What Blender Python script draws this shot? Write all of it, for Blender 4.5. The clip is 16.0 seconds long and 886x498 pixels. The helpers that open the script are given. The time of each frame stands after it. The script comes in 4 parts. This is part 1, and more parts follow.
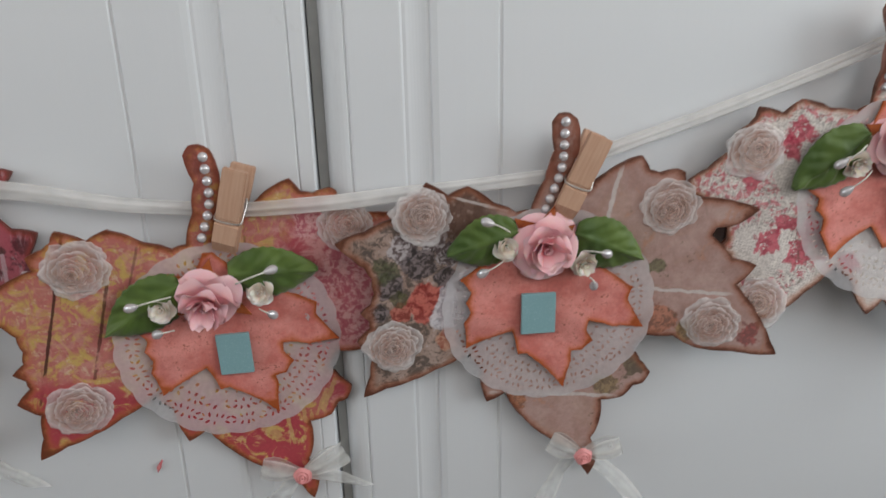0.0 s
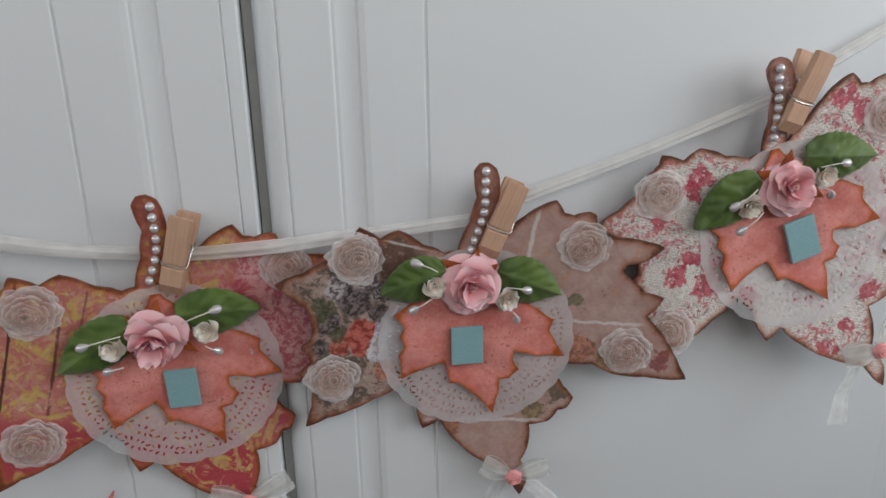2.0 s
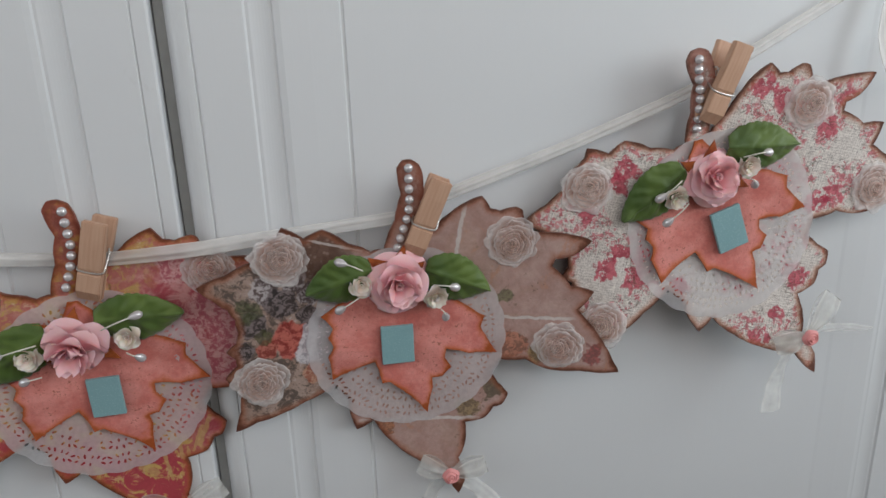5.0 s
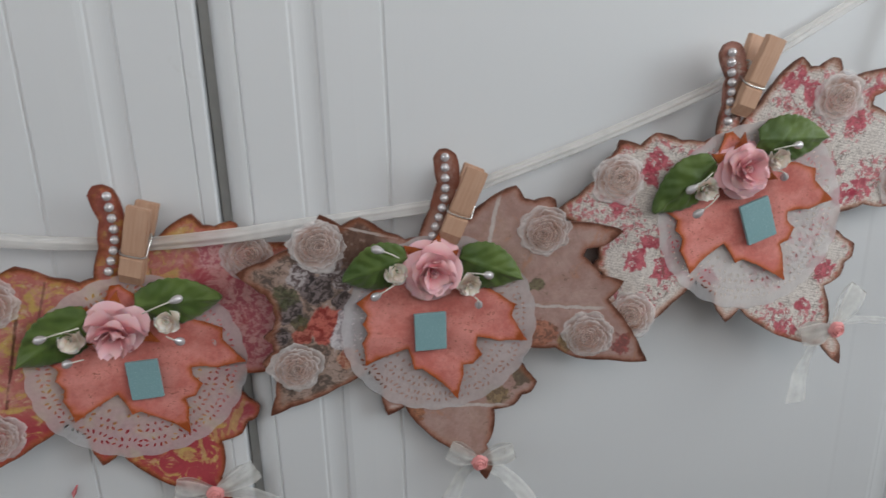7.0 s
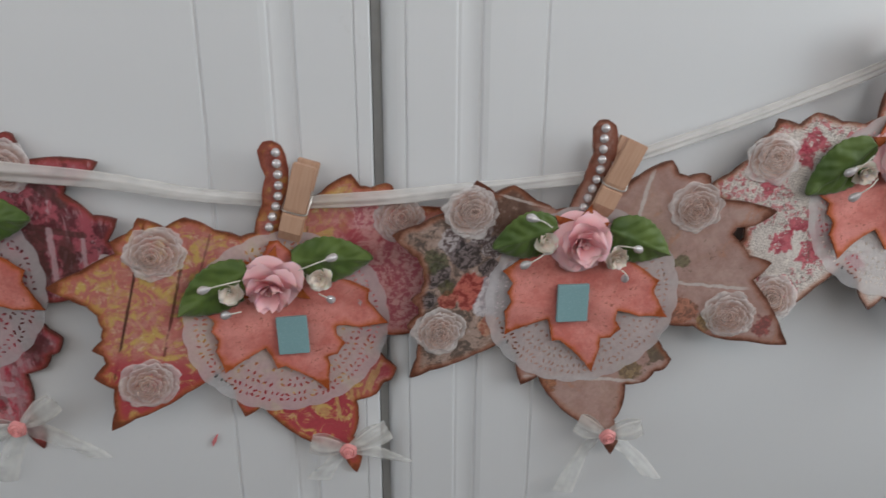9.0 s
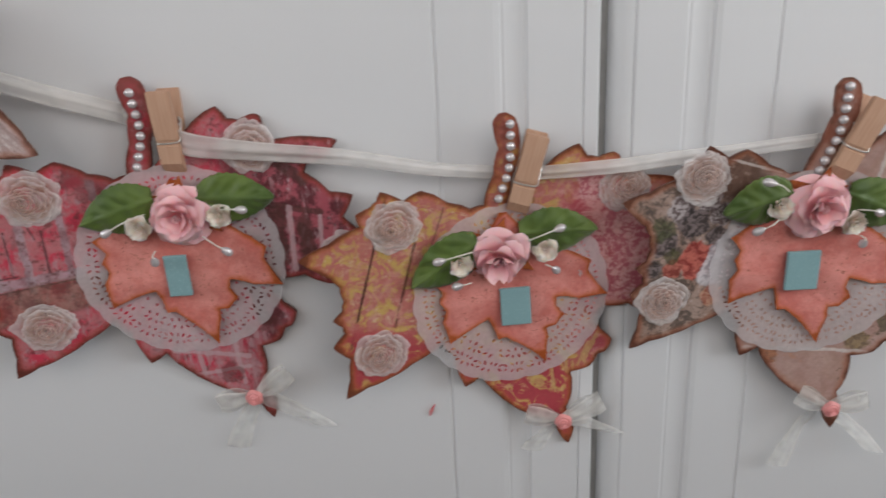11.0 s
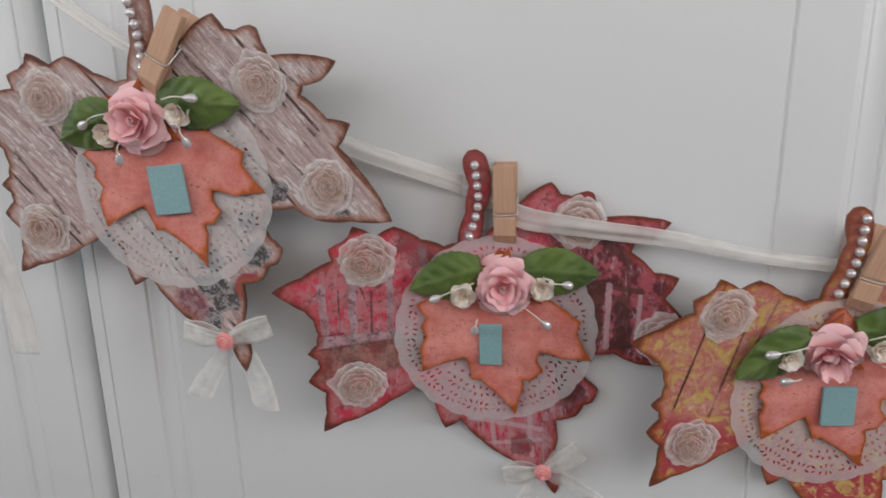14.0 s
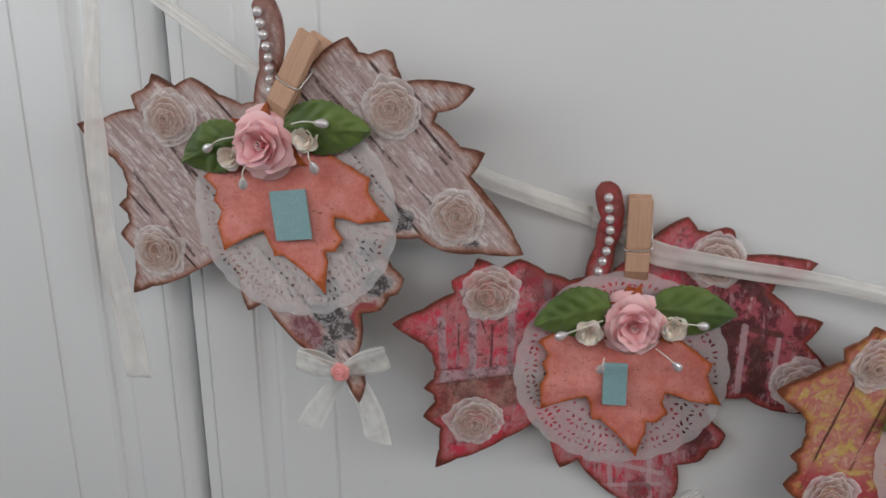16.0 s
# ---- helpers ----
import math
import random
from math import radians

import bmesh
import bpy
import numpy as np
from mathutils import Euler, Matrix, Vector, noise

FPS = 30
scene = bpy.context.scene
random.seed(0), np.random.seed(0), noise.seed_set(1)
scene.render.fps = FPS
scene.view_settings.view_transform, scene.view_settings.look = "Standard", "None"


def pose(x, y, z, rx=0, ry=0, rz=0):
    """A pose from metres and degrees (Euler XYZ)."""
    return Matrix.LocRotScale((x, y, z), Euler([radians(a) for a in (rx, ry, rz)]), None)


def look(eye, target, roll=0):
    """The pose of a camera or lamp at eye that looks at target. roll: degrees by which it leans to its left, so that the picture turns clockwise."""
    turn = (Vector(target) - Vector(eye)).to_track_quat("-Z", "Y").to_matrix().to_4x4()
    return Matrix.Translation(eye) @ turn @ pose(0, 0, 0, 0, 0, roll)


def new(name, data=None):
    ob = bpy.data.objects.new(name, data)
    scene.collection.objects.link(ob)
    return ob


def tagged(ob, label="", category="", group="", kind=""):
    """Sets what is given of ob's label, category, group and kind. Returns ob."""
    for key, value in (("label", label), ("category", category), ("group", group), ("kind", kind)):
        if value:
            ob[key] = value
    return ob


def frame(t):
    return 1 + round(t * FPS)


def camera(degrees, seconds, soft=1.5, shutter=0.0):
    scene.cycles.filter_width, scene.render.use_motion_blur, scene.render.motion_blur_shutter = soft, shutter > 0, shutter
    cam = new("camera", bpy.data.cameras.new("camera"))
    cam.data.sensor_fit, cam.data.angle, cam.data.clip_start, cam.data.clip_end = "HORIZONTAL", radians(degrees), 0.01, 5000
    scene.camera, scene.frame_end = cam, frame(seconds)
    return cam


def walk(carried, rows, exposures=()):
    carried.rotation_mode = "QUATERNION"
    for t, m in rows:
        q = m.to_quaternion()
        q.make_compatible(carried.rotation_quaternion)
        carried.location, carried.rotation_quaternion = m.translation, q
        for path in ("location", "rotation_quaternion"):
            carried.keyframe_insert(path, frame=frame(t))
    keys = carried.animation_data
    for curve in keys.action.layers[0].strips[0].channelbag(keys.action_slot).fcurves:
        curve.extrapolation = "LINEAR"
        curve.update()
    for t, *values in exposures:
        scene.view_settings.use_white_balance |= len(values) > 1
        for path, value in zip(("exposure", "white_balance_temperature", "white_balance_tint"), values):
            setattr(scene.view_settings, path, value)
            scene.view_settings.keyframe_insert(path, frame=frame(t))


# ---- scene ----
cam = camera(63.26, 16.0, soft=1.55, shutter=0.5)
# seconds, x, y, z, pitch, roll, yaw
PATH = [
    (0, 0.0235, -0.3140, 1.5300, -18.95, 1.23, -5.66),
    (0.5, 0.0264, -0.3300, 1.5390, -17.94, 0.85, -6.08),
    (1, 0.0327, -0.3336, 1.5391, -18.56, 1.12, -7.06),
    (1.5, 0.0359, -0.3361, 1.5430, -17.80, 1.28, -7.44),
    (2, 0.0391, -0.3387, 1.5468, -17.43, 1.10, -8.09),
    (2.5, 0.0434, -0.3399, 1.5471, -17.86, 1.04, -8.89),
    (3, 0.0494, -0.3413, 1.5426, -18.27, 1.03, -9.74),
    (3.5, 0.0509, -0.3395, 1.5444, -17.86, 0.63, -9.62),
    (4, 0.0587, -0.3367, 1.5455, -17.73, 1.73, -10.38),
    (6.5, 0.0639, -0.3453, 1.5413, -17.34, 1.94, -10.32),
    (7, 0.0465, -0.3438, 1.5410, -17.49, 1.47, -10.00),
    (7.5, 0.0364, -0.3430, 1.5418, -17.49, 1.43, -9.43),
    (8, 0.0233, -0.3429, 1.5363, -17.44, 1.32, -8.70),
    (8.5, 0.0063, -0.3401, 1.5350, -18.00, 0.03, -7.78),
    (11, -0.0800, -0.3385, 1.5302, -19.76, 2.84, -1.08),
    (11.5, -0.1061, -0.3380, 1.5286, -19.07, 2.57, 0.15),
    (12, -0.1229, -0.3372, 1.5297, -18.53, 2.14, 0.87),
    (12.5, -0.1425, -0.3383, 1.5340, -17.48, 1.37, 2.44),
    (13, -0.1518, -0.3388, 1.5382, -16.77, 1.55, 3.94),
    (13.5, -0.1731, -0.3388, 1.5423, -16.45, 0.85, 5.60),
    (14, -0.1901, -0.3385, 1.5453, -15.41, 0.96, 6.96),
    (14.5, -0.2036, -0.3357, 1.5490, -15.26, 0.37, 7.63),
    (15, -0.2142, -0.3343, 1.5511, -15.30, 0.32, 8.72),
    (15.5, -0.2241, -0.3330, 1.5537, -14.70, 0.39, 9.54),
    (16, -0.2357, -0.3291, 1.5540, -14.91, 0.12, 9.70),
]
walk(cam, [(t, pose(x, y, z, 90 + pitch, roll, yaw)) for t, x, y, z, pitch, roll, yaw in PATH],
     [(0.0, -0.33, 6570, 10), (2.0, -0.48, 6490, 10), (8.0, -0.48, 6520, 10), (11.0, -0.25, 6700, 13), (13.0, -0.21, 6740, 13), (14.5, -0.24, 6700, 12), (16.0, -0.36, 6680, 11)])

# ---- light ----
world = bpy.data.worlds.new("sky")
scene.world = world
world.use_nodes = True
wn = world.node_tree.nodes
sky = wn.new("ShaderNodeTexSky")
sky.sky_type, sky.sun_disc = "NISHITA", False
sky.sun_elevation, sky.sun_rotation = radians(35), radians(120)
world.node_tree.links.new(sky.outputs[0], wn["Background"].inputs[0])
wn["Background"].inputs[1].default_value = 0.10
scene.view_settings.exposure = 0.0


def added_window_lamp(name, m, width, height, power, colour, spread=180):
    data = bpy.data.lights.new(name, "AREA")
    data.shape, data.size, data.size_y, data.energy, data.color = "RECTANGLE", width, height, power, colour
    data.spread = radians(spread)  # narrowed so that the middle and foot of the wall stay darker
    new(name, data).matrix_world = m


# lamps added as daylight in assumed, unseen window openings: one in each side wall, two high in the wall opposite the
# cupboard
added_window_lamp("added_daylight_east", look((1.23, -0.58, 1.92), (0.66, 0, 1.78)), 0.7, 0.7, 5.2, (0.845, 0.94, 1.0), 104)
added_window_lamp("added_daylight_west", look((-1.46, -0.58, 1.92), (-0.84, 0, 1.76)), 0.7, 0.7, 3.5, (0.845, 0.94, 1.0), 104)
added_window_lamp("added_daylight_south_east", look((0.46, -1.01, 2.10), (0.48, 0, 1.88)), 0.86, 0.6, 3.1, (1.0, 0.95, 0.90), 130)
added_window_lamp("added_daylight_south_west", look((-0.72, -1.01, 2.10), (-0.74, 0, 1.88)), 0.86, 0.6, 2.7, (1.0, 0.94, 0.89), 130)


# ---- materials ----
class Nodes:
    """A node material built step by step; values are numbers, colours or sockets."""

    def __init__(self, name, roughness=0.6, specular=0.4):
        self.mat = bpy.data.materials.new(name)
        self.mat.use_nodes = True
        self.tree = self.mat.node_tree
        self.shader = self.tree.nodes["Principled BSDF"]
        self.set(self.shader, "Roughness", roughness)
        self.set(self.shader, "Specular IOR Level", specular)
        self.place = self.tree.nodes.new("ShaderNodeTexCoord").outputs["Object"]

    def set(self, node, key, value):
        if isinstance(value, bpy.types.NodeSocket):
            self.tree.links.new(value, node.inputs[key])
        elif isinstance(value, tuple) and len(value) == 3 and node.inputs[key].type == "RGBA":
            node.inputs[key].default_value = (*value, 1)
        else:
            node.inputs[key].default_value = value

    def node(self, kind, out=0, **given):
        n = self.tree.nodes.new(kind)
        for key, value in given.items():
            self.set(n, key.replace("_", " "), value)
        return n.outputs[out]

    def math(self, op, a, b=0.0, c=0.0):
        n = self.tree.nodes.new("ShaderNodeMath")
        n.operation = op
        for i, value in enumerate((a, b, c)):
            self.set(n, i, value)
        return n.outputs[0]

    def mix(self, fac, a, b, blend="MIX"):
        n = self.tree.nodes.new("ShaderNodeMix")
        n.data_type, n.blend_type = "RGBA", blend
        self.set(n, 0, fac), self.set(n, 6, a), self.set(n, 7, b)
        return n.outputs[2]

    def dot(self, way, source=None):
        n = self.tree.nodes.new("ShaderNodeVectorMath")
        n.operation = "DOT_PRODUCT"
        self.set(n, 0, source or self.place), self.set(n, 1, way)
        return n.outputs["Value"]

    def vector(self, x, y=0.0, z=0.0):
        return self.node("ShaderNodeCombineXYZ", X=x, Y=y, Z=z)

    def noise(self, scale, detail=4.0, rough=0.6, vec=None, warp=0.0):
        return self.node("ShaderNodeTexNoise", Vector=vec or self.place, Scale=scale, Detail=detail, Roughness=rough, Distortion=warp)

    def cells(self, scale, vec=None, out=0, rand=1.0):
        return self.node("ShaderNodeTexVoronoi", out, Vector=vec or self.place, Scale=scale, Randomness=rand)

    def step(self, value, low, high):
        n = self.tree.nodes.new("ShaderNodeMapRange")
        n.interpolation_type = "SMOOTHSTEP"
        self.set(n, "Value", value), self.set(n, "From Min", low), self.set(n, "From Max", high)
        return n.outputs[0]

    def spot(self, a, b, radius, ragged=0.35):
        """A blot of uneven outline round a place of the print, in metres."""
        n = self.tree.nodes.new("ShaderNodeVectorMath")
        n.operation = "DISTANCE"
        flat = self.vector(self.dot((1, 0, 0)), 0.0, self.dot((0, 0, 1)))
        self.set(n, 0, flat), self.set(n, 1, (a, 0, b))
        away = self.math("ADD", n.outputs["Value"], self.math("MULTIPLY", self.math("SUBTRACT", self.noise(160, 3), 0.5), radius * ragged * 3))
        return self.step(away, radius * 1.1, radius * 0.85)

    def stroke(self, a0, b0, a1, b1, width, ragged=0.5):
        """A brushed line of the print between two places, in millimetres, with an uneven edge."""
        da, db = (a1 - a0) / 1000, (b1 - b0) / 1000
        x, z = self.math("SUBTRACT", self.dot((1, 0, 0)), a0 / 1000), self.math("SUBTRACT", self.dot((0, 0, 1)), b0 / 1000)
        size = da * da + db * db
        t = self.math("ADD", self.math("MULTIPLY", x, da / size), self.math("MULTIPLY", z, db / size))
        t = self.math("MINIMUM", self.math("MAXIMUM", t, 0.0), 1.0)
        x, z = self.math("SUBTRACT", x, self.math("MULTIPLY", t, da)), self.math("SUBTRACT", z, self.math("MULTIPLY", t, db))
        away = self.math("SQRT", self.math("ADD", self.math("MULTIPLY", x, x), self.math("MULTIPLY", z, z)))
        half = width / 2000
        away = self.math("ADD", away, self.math("MULTIPLY", self.math("SUBTRACT", self.noise(190, 5, 0.7), 0.5), half * ragged * 3))
        return self.step(away, half * 1.2, half * 0.8)

    def flower(self, colour, a, b, radius, light, dark, seed=0.0, weight=0.92):
        """A printed full-blown rose: coiled petals of two tones inside a lobed outline; millimetres."""
        x, z = self.math("SUBTRACT", self.dot((1, 0, 0)), a / 1000), self.math("SUBTRACT", self.dot((0, 0, 1)), b / 1000)
        turn = self.math("ARCTAN2", z, x)
        away = self.math("MULTIPLY", self.math("SQRT", self.math("ADD", self.math("MULTIPLY", x, x), self.math("MULTIPLY", z, z))), 1000 / radius)
        rough = self.math("SUBTRACT", self.noise(210, 4, 0.7), 0.5)
        lobes = self.math("MULTIPLY", self.math("SINE", self.math("ADD", self.math("MULTIPLY", turn, 5), seed)), 0.10)
        reach = self.math("ADD", self.math("ADD", away, lobes), self.math("MULTIPLY", rough, 0.7))
        coil = self.math("ADD", self.math("MULTIPLY", reach, 8), self.math("MULTIPLY", self.math("SINE", self.math("ADD", self.math("MULTIPLY", turn, 3), self.math("MULTIPLY", away, 5 + seed))), 1.5))
        tone = self.mix(self.step(self.math("ADD", self.math("MULTIPLY", self.math("SINE", coil), 0.45), self.math("MULTIPLY", self.math("SUBTRACT", self.noise(330, 6, 0.78, None, 0.7), 0.5), 9)), -0.45, 0.45), dark, light)
        return self.mix(self.math("MULTIPLY", self.step(reach, 1.05, 0.92), weight), colour, tone)

    def attribute(self, name):
        n = self.tree.nodes.new("ShaderNodeAttribute")
        n.attribute_name = name
        return n.outputs["Fac"]

    def bump(self, height, strength=0.3, distance=0.001):
        self.set(self.shader, "Normal", self.node("ShaderNodeBump", Height=height, Strength=strength, Distance=distance))

    def done(self, colour):
        self.set(self.shader, "Base Color", colour)
        return self.mat

    def sheer(self, colour, opacity, light=0.5):
        """Thin cloth: partly see-through, and lit from behind as well."""
        clear = self.tree.nodes.new("ShaderNodeBsdfTransparent")
        back = self.tree.nodes.new("ShaderNodeBsdfTranslucent")
        self.set(back, "Color", colour), self.set(self.shader, "Base Color", colour)
        cloth, veil = self.tree.nodes.new("ShaderNodeMixShader"), self.tree.nodes.new("ShaderNodeMixShader")
        self.tree.links.new(self.shader.outputs[0], cloth.inputs[1]), self.tree.links.new(back.outputs[0], cloth.inputs[2])
        self.set(cloth, 0, light), self.set(veil, 0, opacity)
        self.tree.links.new(clear.outputs[0], veil.inputs[1]), self.tree.links.new(cloth.outputs[0], veil.inputs[2])
        self.tree.links.new(veil.outputs[0], self.tree.nodes["Material Output"].inputs[0])
        return self.mat


def inked(g, colour, ink=(0.095, 0.03, 0.016), soft=(0.30, 0.095, 0.042), stem=None):
    """The brown ink rubbed along the cut edges, uneven in width."""
    grime = g.math("ADD", 0.62, g.math("MULTIPLY", g.noise(520, 6, 0.78), 0.76))
    colour = g.mix(0.8, colour, g.node("ShaderNodeCombineColor", Red=grime, Green=grime, Blue=grime), "MULTIPLY")
    edge = g.math("ADD", g.attribute("rim"), g.math("MULTIPLY", g.math("SUBTRACT", g.noise(75, 6, 0.75), 0.5), 1.1))
    colour = g.mix(g.math("MULTIPLY", g.step(edge, 0.30, 0.95), 0.75), colour, soft)
    colour = g.mix(g.math("MULTIPLY", g.step(edge, 0.66, 1.05), 0.95), colour, ink)
    if stem:
        rubbed = g.math("MULTIPLY", g.step(g.dot((0, 0, 1)), -0.004, 0.010), g.step(g.math("ABSOLUTE", g.math("ADD", g.dot((1, 0, 0)), 0.052)), 0.016, 0.013))
        rubbed = g.math("MULTIPLY", rubbed, g.step(g.noise(140, 6, 0.75), 0.38, 0.60))
        colour = g.mix(g.math("MULTIPLY", rubbed, 0.85), colour, stem)
    dull = g.noise(900, 2)
    g.bump(dull, 0.12, 0.0004)
    return g.done(colour)


def print_whitewashed_wood():
    g = Nodes("whitewashed wood print", 0.5)
    across, along = g.dot((0.68, 0, 0.73)), g.dot((0.73, 0, -0.68))
    grain = g.noise(1, 8, 0.72, g.vector(g.math("MULTIPLY", across, 420), g.math("MULTIPLY", along, 45)), 0.4)
    colour = g.mix(g.step(grain, 0.36, 0.64), (0.31, 0.205, 0.19), (0.56, 0.445, 0.425))
    board = g.noise(1, 1, 0.5, g.vector(g.math("MULTIPLY", across, 42), g.math("MULTIPLY", along, 4)))
    colour = g.mix(g.math("MULTIPLY", g.step(board, 0.35, 0.65), 0.35), colour, (0.46, 0.35, 0.33))
    flakes = g.noise(1, 7, 0.66, g.vector(g.math("MULTIPLY", across, 430), 3.0, g.math("MULTIPLY", along, 75)), 1.3)
    colour = g.mix(g.math("MULTIPLY", g.math("MULTIPLY", g.step(flakes, 0.505, 0.56), g.step(g.noise(75, 6, 0.75), 0.42, 0.56)), 0.85), colour, (0.70, 0.645, 0.635))
    dark = g.noise(1, 7, 0.7, g.vector(g.math("MULTIPLY", across, 330), 8.0, g.math("MULTIPLY", along, 40)), 0.5)
    colour = g.mix(g.math("MULTIPLY", g.math("MULTIPLY", g.step(dark, 0.57, 0.63), g.step(g.noise(60, 4, 0.7, None, 0.5), 0.46, 0.58)), 0.7), colour, (0.14, 0.075, 0.07))
    seam = g.math("ABSOLUTE", g.math("SUBTRACT", g.math("FRACT", g.math("MULTIPLY", g.math("ADD", across, 0.012), 1 / 0.033)), 0.5))
    broken = g.math("MULTIPLY", g.step(seam, 0.028, 0.010), g.step(g.noise(40, 3), 0.40, 0.5))
    colour = g.mix(broken, colour, (0.06, 0.035, 0.03))
    for k, (a, b, r) in enumerate(((-29, -116, 8), (-12, -109, 9), (-19, -123, 7), (-21, -105, 6), (-19, -93, 6), (-1, -71, 6), (12, -54, 6), (4, -86, 7), (46, -63, 5))):
        colour = g.flower(colour, a, b, r, (0.30, 0.285, 0.29), (0.045, 0.042, 0.045), k * 1.3)
    for k, (a0, b0, a1, b1) in enumerate(((-30, 2, 34, -52), (-18, 14, 30, -26), (-112, -22, -86, -52), (-118, -52, -88, -88), (-40, -96, -22, -116), (2, 10, 26, -8))):
        colour = g.mix(g.math("MULTIPLY", g.math("MULTIPLY", g.stroke(a0, b0, a1, b1, 1.3, 1.4), g.step(g.noise(60, 4, 0.7), 0.42, 0.54)), 0.8), colour, (0.065, 0.038, 0.034))
    colour = g.mix(g.spot(0.001, -0.103, 0.008), colour, (0.30, 0.055, 0.065))
    colour = g.mix(g.math("MULTIPLY", g.spot(-0.030, -0.118, 0.010), 0.5), colour, (0.34, 0.09, 0.11))
    return inked(g, colour, (0.10, 0.032, 0.018), (0.36, 0.125, 0.06), (0.30, 0.15, 0.13))


def print_crimson_boards():
    g = Nodes("crimson boards print", 0.5)
    patches = g.noise(85, 7, 0.74)
    colour = g.mix(g.step(patches, 0.42, 0.58), (0.60, 0.05, 0.09), (0.50, 0.17, 0.185))
    smear = g.noise(1, 6, 0.72, g.vector(g.dot((190, 0, 0)), 0.0, g.dot((0, 0, 60))), 0.5)
    colour = g.mix(g.math("MULTIPLY", g.step(smear, 0.56, 0.64), 0.7), colour, (0.27, 0.10, 0.11))
    x, z = g.dot((1, 0, 0.07)), g.dot((0.07, 0, 1))
    wob = g.math("MULTIPLY", g.math("SUBTRACT", g.noise(70, 4), 0.5), 0.005)
    z = g.math("ADD", z, g.math("MULTIPLY", wob, 0.2))
    lilac = g.mix(g.step(g.noise(150, 5, 0.7), 0.4, 0.6), (0.27, 0.19, 0.21), (0.45, 0.35, 0.385))
    for a0, b0, a1, b1, w in ((-121, -34, -118, -64, 3.4), (-107, -30, -105, -66, 3.6), (-90, -26, -88, -58, 3.4), (-126, -64, -84, -58, 5.5), (-100, -8, -96, -24, 4), (-76, -6, -74, -22, 4)):
        colour = g.mix(g.math("MULTIPLY", g.stroke(a0, b0, a1, b1, w), 0.8), colour, lilac)
    for a0, b0, a1, b1, w in ((-113, -36, -112, -58, 1.0), (-98, -36, -97, -57, 1.2), (-126, -67.5, -84, -61, 0.9), (-104, -31, -101, -40, 0.9), (-126, -60, -110, -58, 0.7)):
        colour = g.mix(g.math("MULTIPLY", g.stroke(a0, b0, a1, b1, w, 0.9), 0.85), colour, (0.09, 0.035, 0.04))
    colour = g.mix(g.math("MULTIPLY", g.step(g.noise(130, 5, 0.75), 0.60, 0.66), 0.7), colour, (0.24, 0.05, 0.06))
    worn = g.noise(1, 7, 0.76, g.vector(g.dot((260, 0, 0)), 4.0, g.dot((0, 0, 110))), 0.8)
    colour = g.mix(g.math("MULTIPLY", g.step(worn, 0.53, 0.60), 0.7), colour, (0.46, 0.28, 0.30))
    colour = g.mix(g.math("MULTIPLY", g.step(g.noise(200, 7, 0.8), 0.54, 0.59), 0.75), colour, (0.14, 0.04, 0.04))
    far = g.step(g.math("ADD", x, g.math("MULTIPLY", g.noise(40, 3), 0.03)), -0.012, 0.012)
    wreck = g.mix(g.step(g.noise(110, 6, 0.75), 0.45, 0.54), (0.10, 0.022, 0.028), (0.38, 0.09, 0.115))
    wreck = g.mix(g.step(g.noise(150, 6, 0.75, g.vector(g.math("MULTIPLY", x, 1.3), 2.0, g.math("MULTIPLY", z, 0.45))), 0.56, 0.62), wreck, (0.42, 0.31, 0.33))
    drip = g.noise(1, 6, 0.7, g.vector(g.math("MULTIPLY", x, 210), 6.0, g.math("MULTIPLY", z, 48)), 0.8)
    wreck = g.mix(g.math("MULTIPLY", g.step(drip, 0.54, 0.60), 0.65), wreck, (0.46, 0.27, 0.29))
    colour = g.mix(g.math("MULTIPLY", far, 0.92), colour, wreck)
    foot = g.math("MULTIPLY", g.step(g.math("ADD", z, g.math("MULTIPLY", g.noise(60, 3), 0.02)), -0.070, -0.085), g.step(x, -0.075, -0.06))
    colour = g.mix(g.math("MULTIPLY", g.math("MULTIPLY", foot, g.step(drip, 0.46, 0.54)), 0.7), colour, (0.45, 0.26, 0.28))
    for a0, b0, a1, b1, w in ((8, -30, 10, -54, 9), (22, -34, 25, -56, 8), (-4, -24, 30, -28, 3), (10, -4, 22, -12, 6), (-10, 4, 4, 8, 5), (-6, -68, 0, -86, 7)):
        colour = g.mix(g.math("MULTIPLY", g.stroke(a0, b0, a1, b1, w, 0.8), 0.75), colour, (0.085, 0.035, 0.03))
    for a0, b0, a1, b1, w in ((-47, -104, -10, -108, 2.6), (-37, -94, -33, -120, 2.4), (-18, -92, -13, -124, 2.4), (-38, -119, -10, -114, 2.2), (15, -26, 17, -58, 2.6), (30, -30, 31, -52, 2.0)):
        colour = g.mix(g.math("MULTIPLY", g.stroke(a0, b0, a1, b1, w, 0.8), 0.7), colour, (0.54, 0.38, 0.40))
    for a, b, r in ((-0.075, -0.012, 0.012), (-0.066, -0.002, 0.007), (0.004, -0.090, 0.007), (-0.020, -0.118, 0.006)):
        colour = g.mix(g.math("MULTIPLY", g.spot(a, b, r, 0.7), 0.6), colour, (0.13, 0.04, 0.04))
    low = g.math("MULTIPLY", g.step(g.math("ABSOLUTE", g.math("ADD", g.math("ADD", z, g.math("MULTIPLY", x, -0.25)), 0.052)), 0.010, 0.007), g.step(x, -0.068, -0.074))
    colour = g.mix(g.math("MULTIPLY", low, 0.75), colour, g.mix(g.step(g.noise(120, 6, 0.75), 0.40, 0.60), (0.10, 0.055, 0.04), (0.34, 0.20, 0.16)))
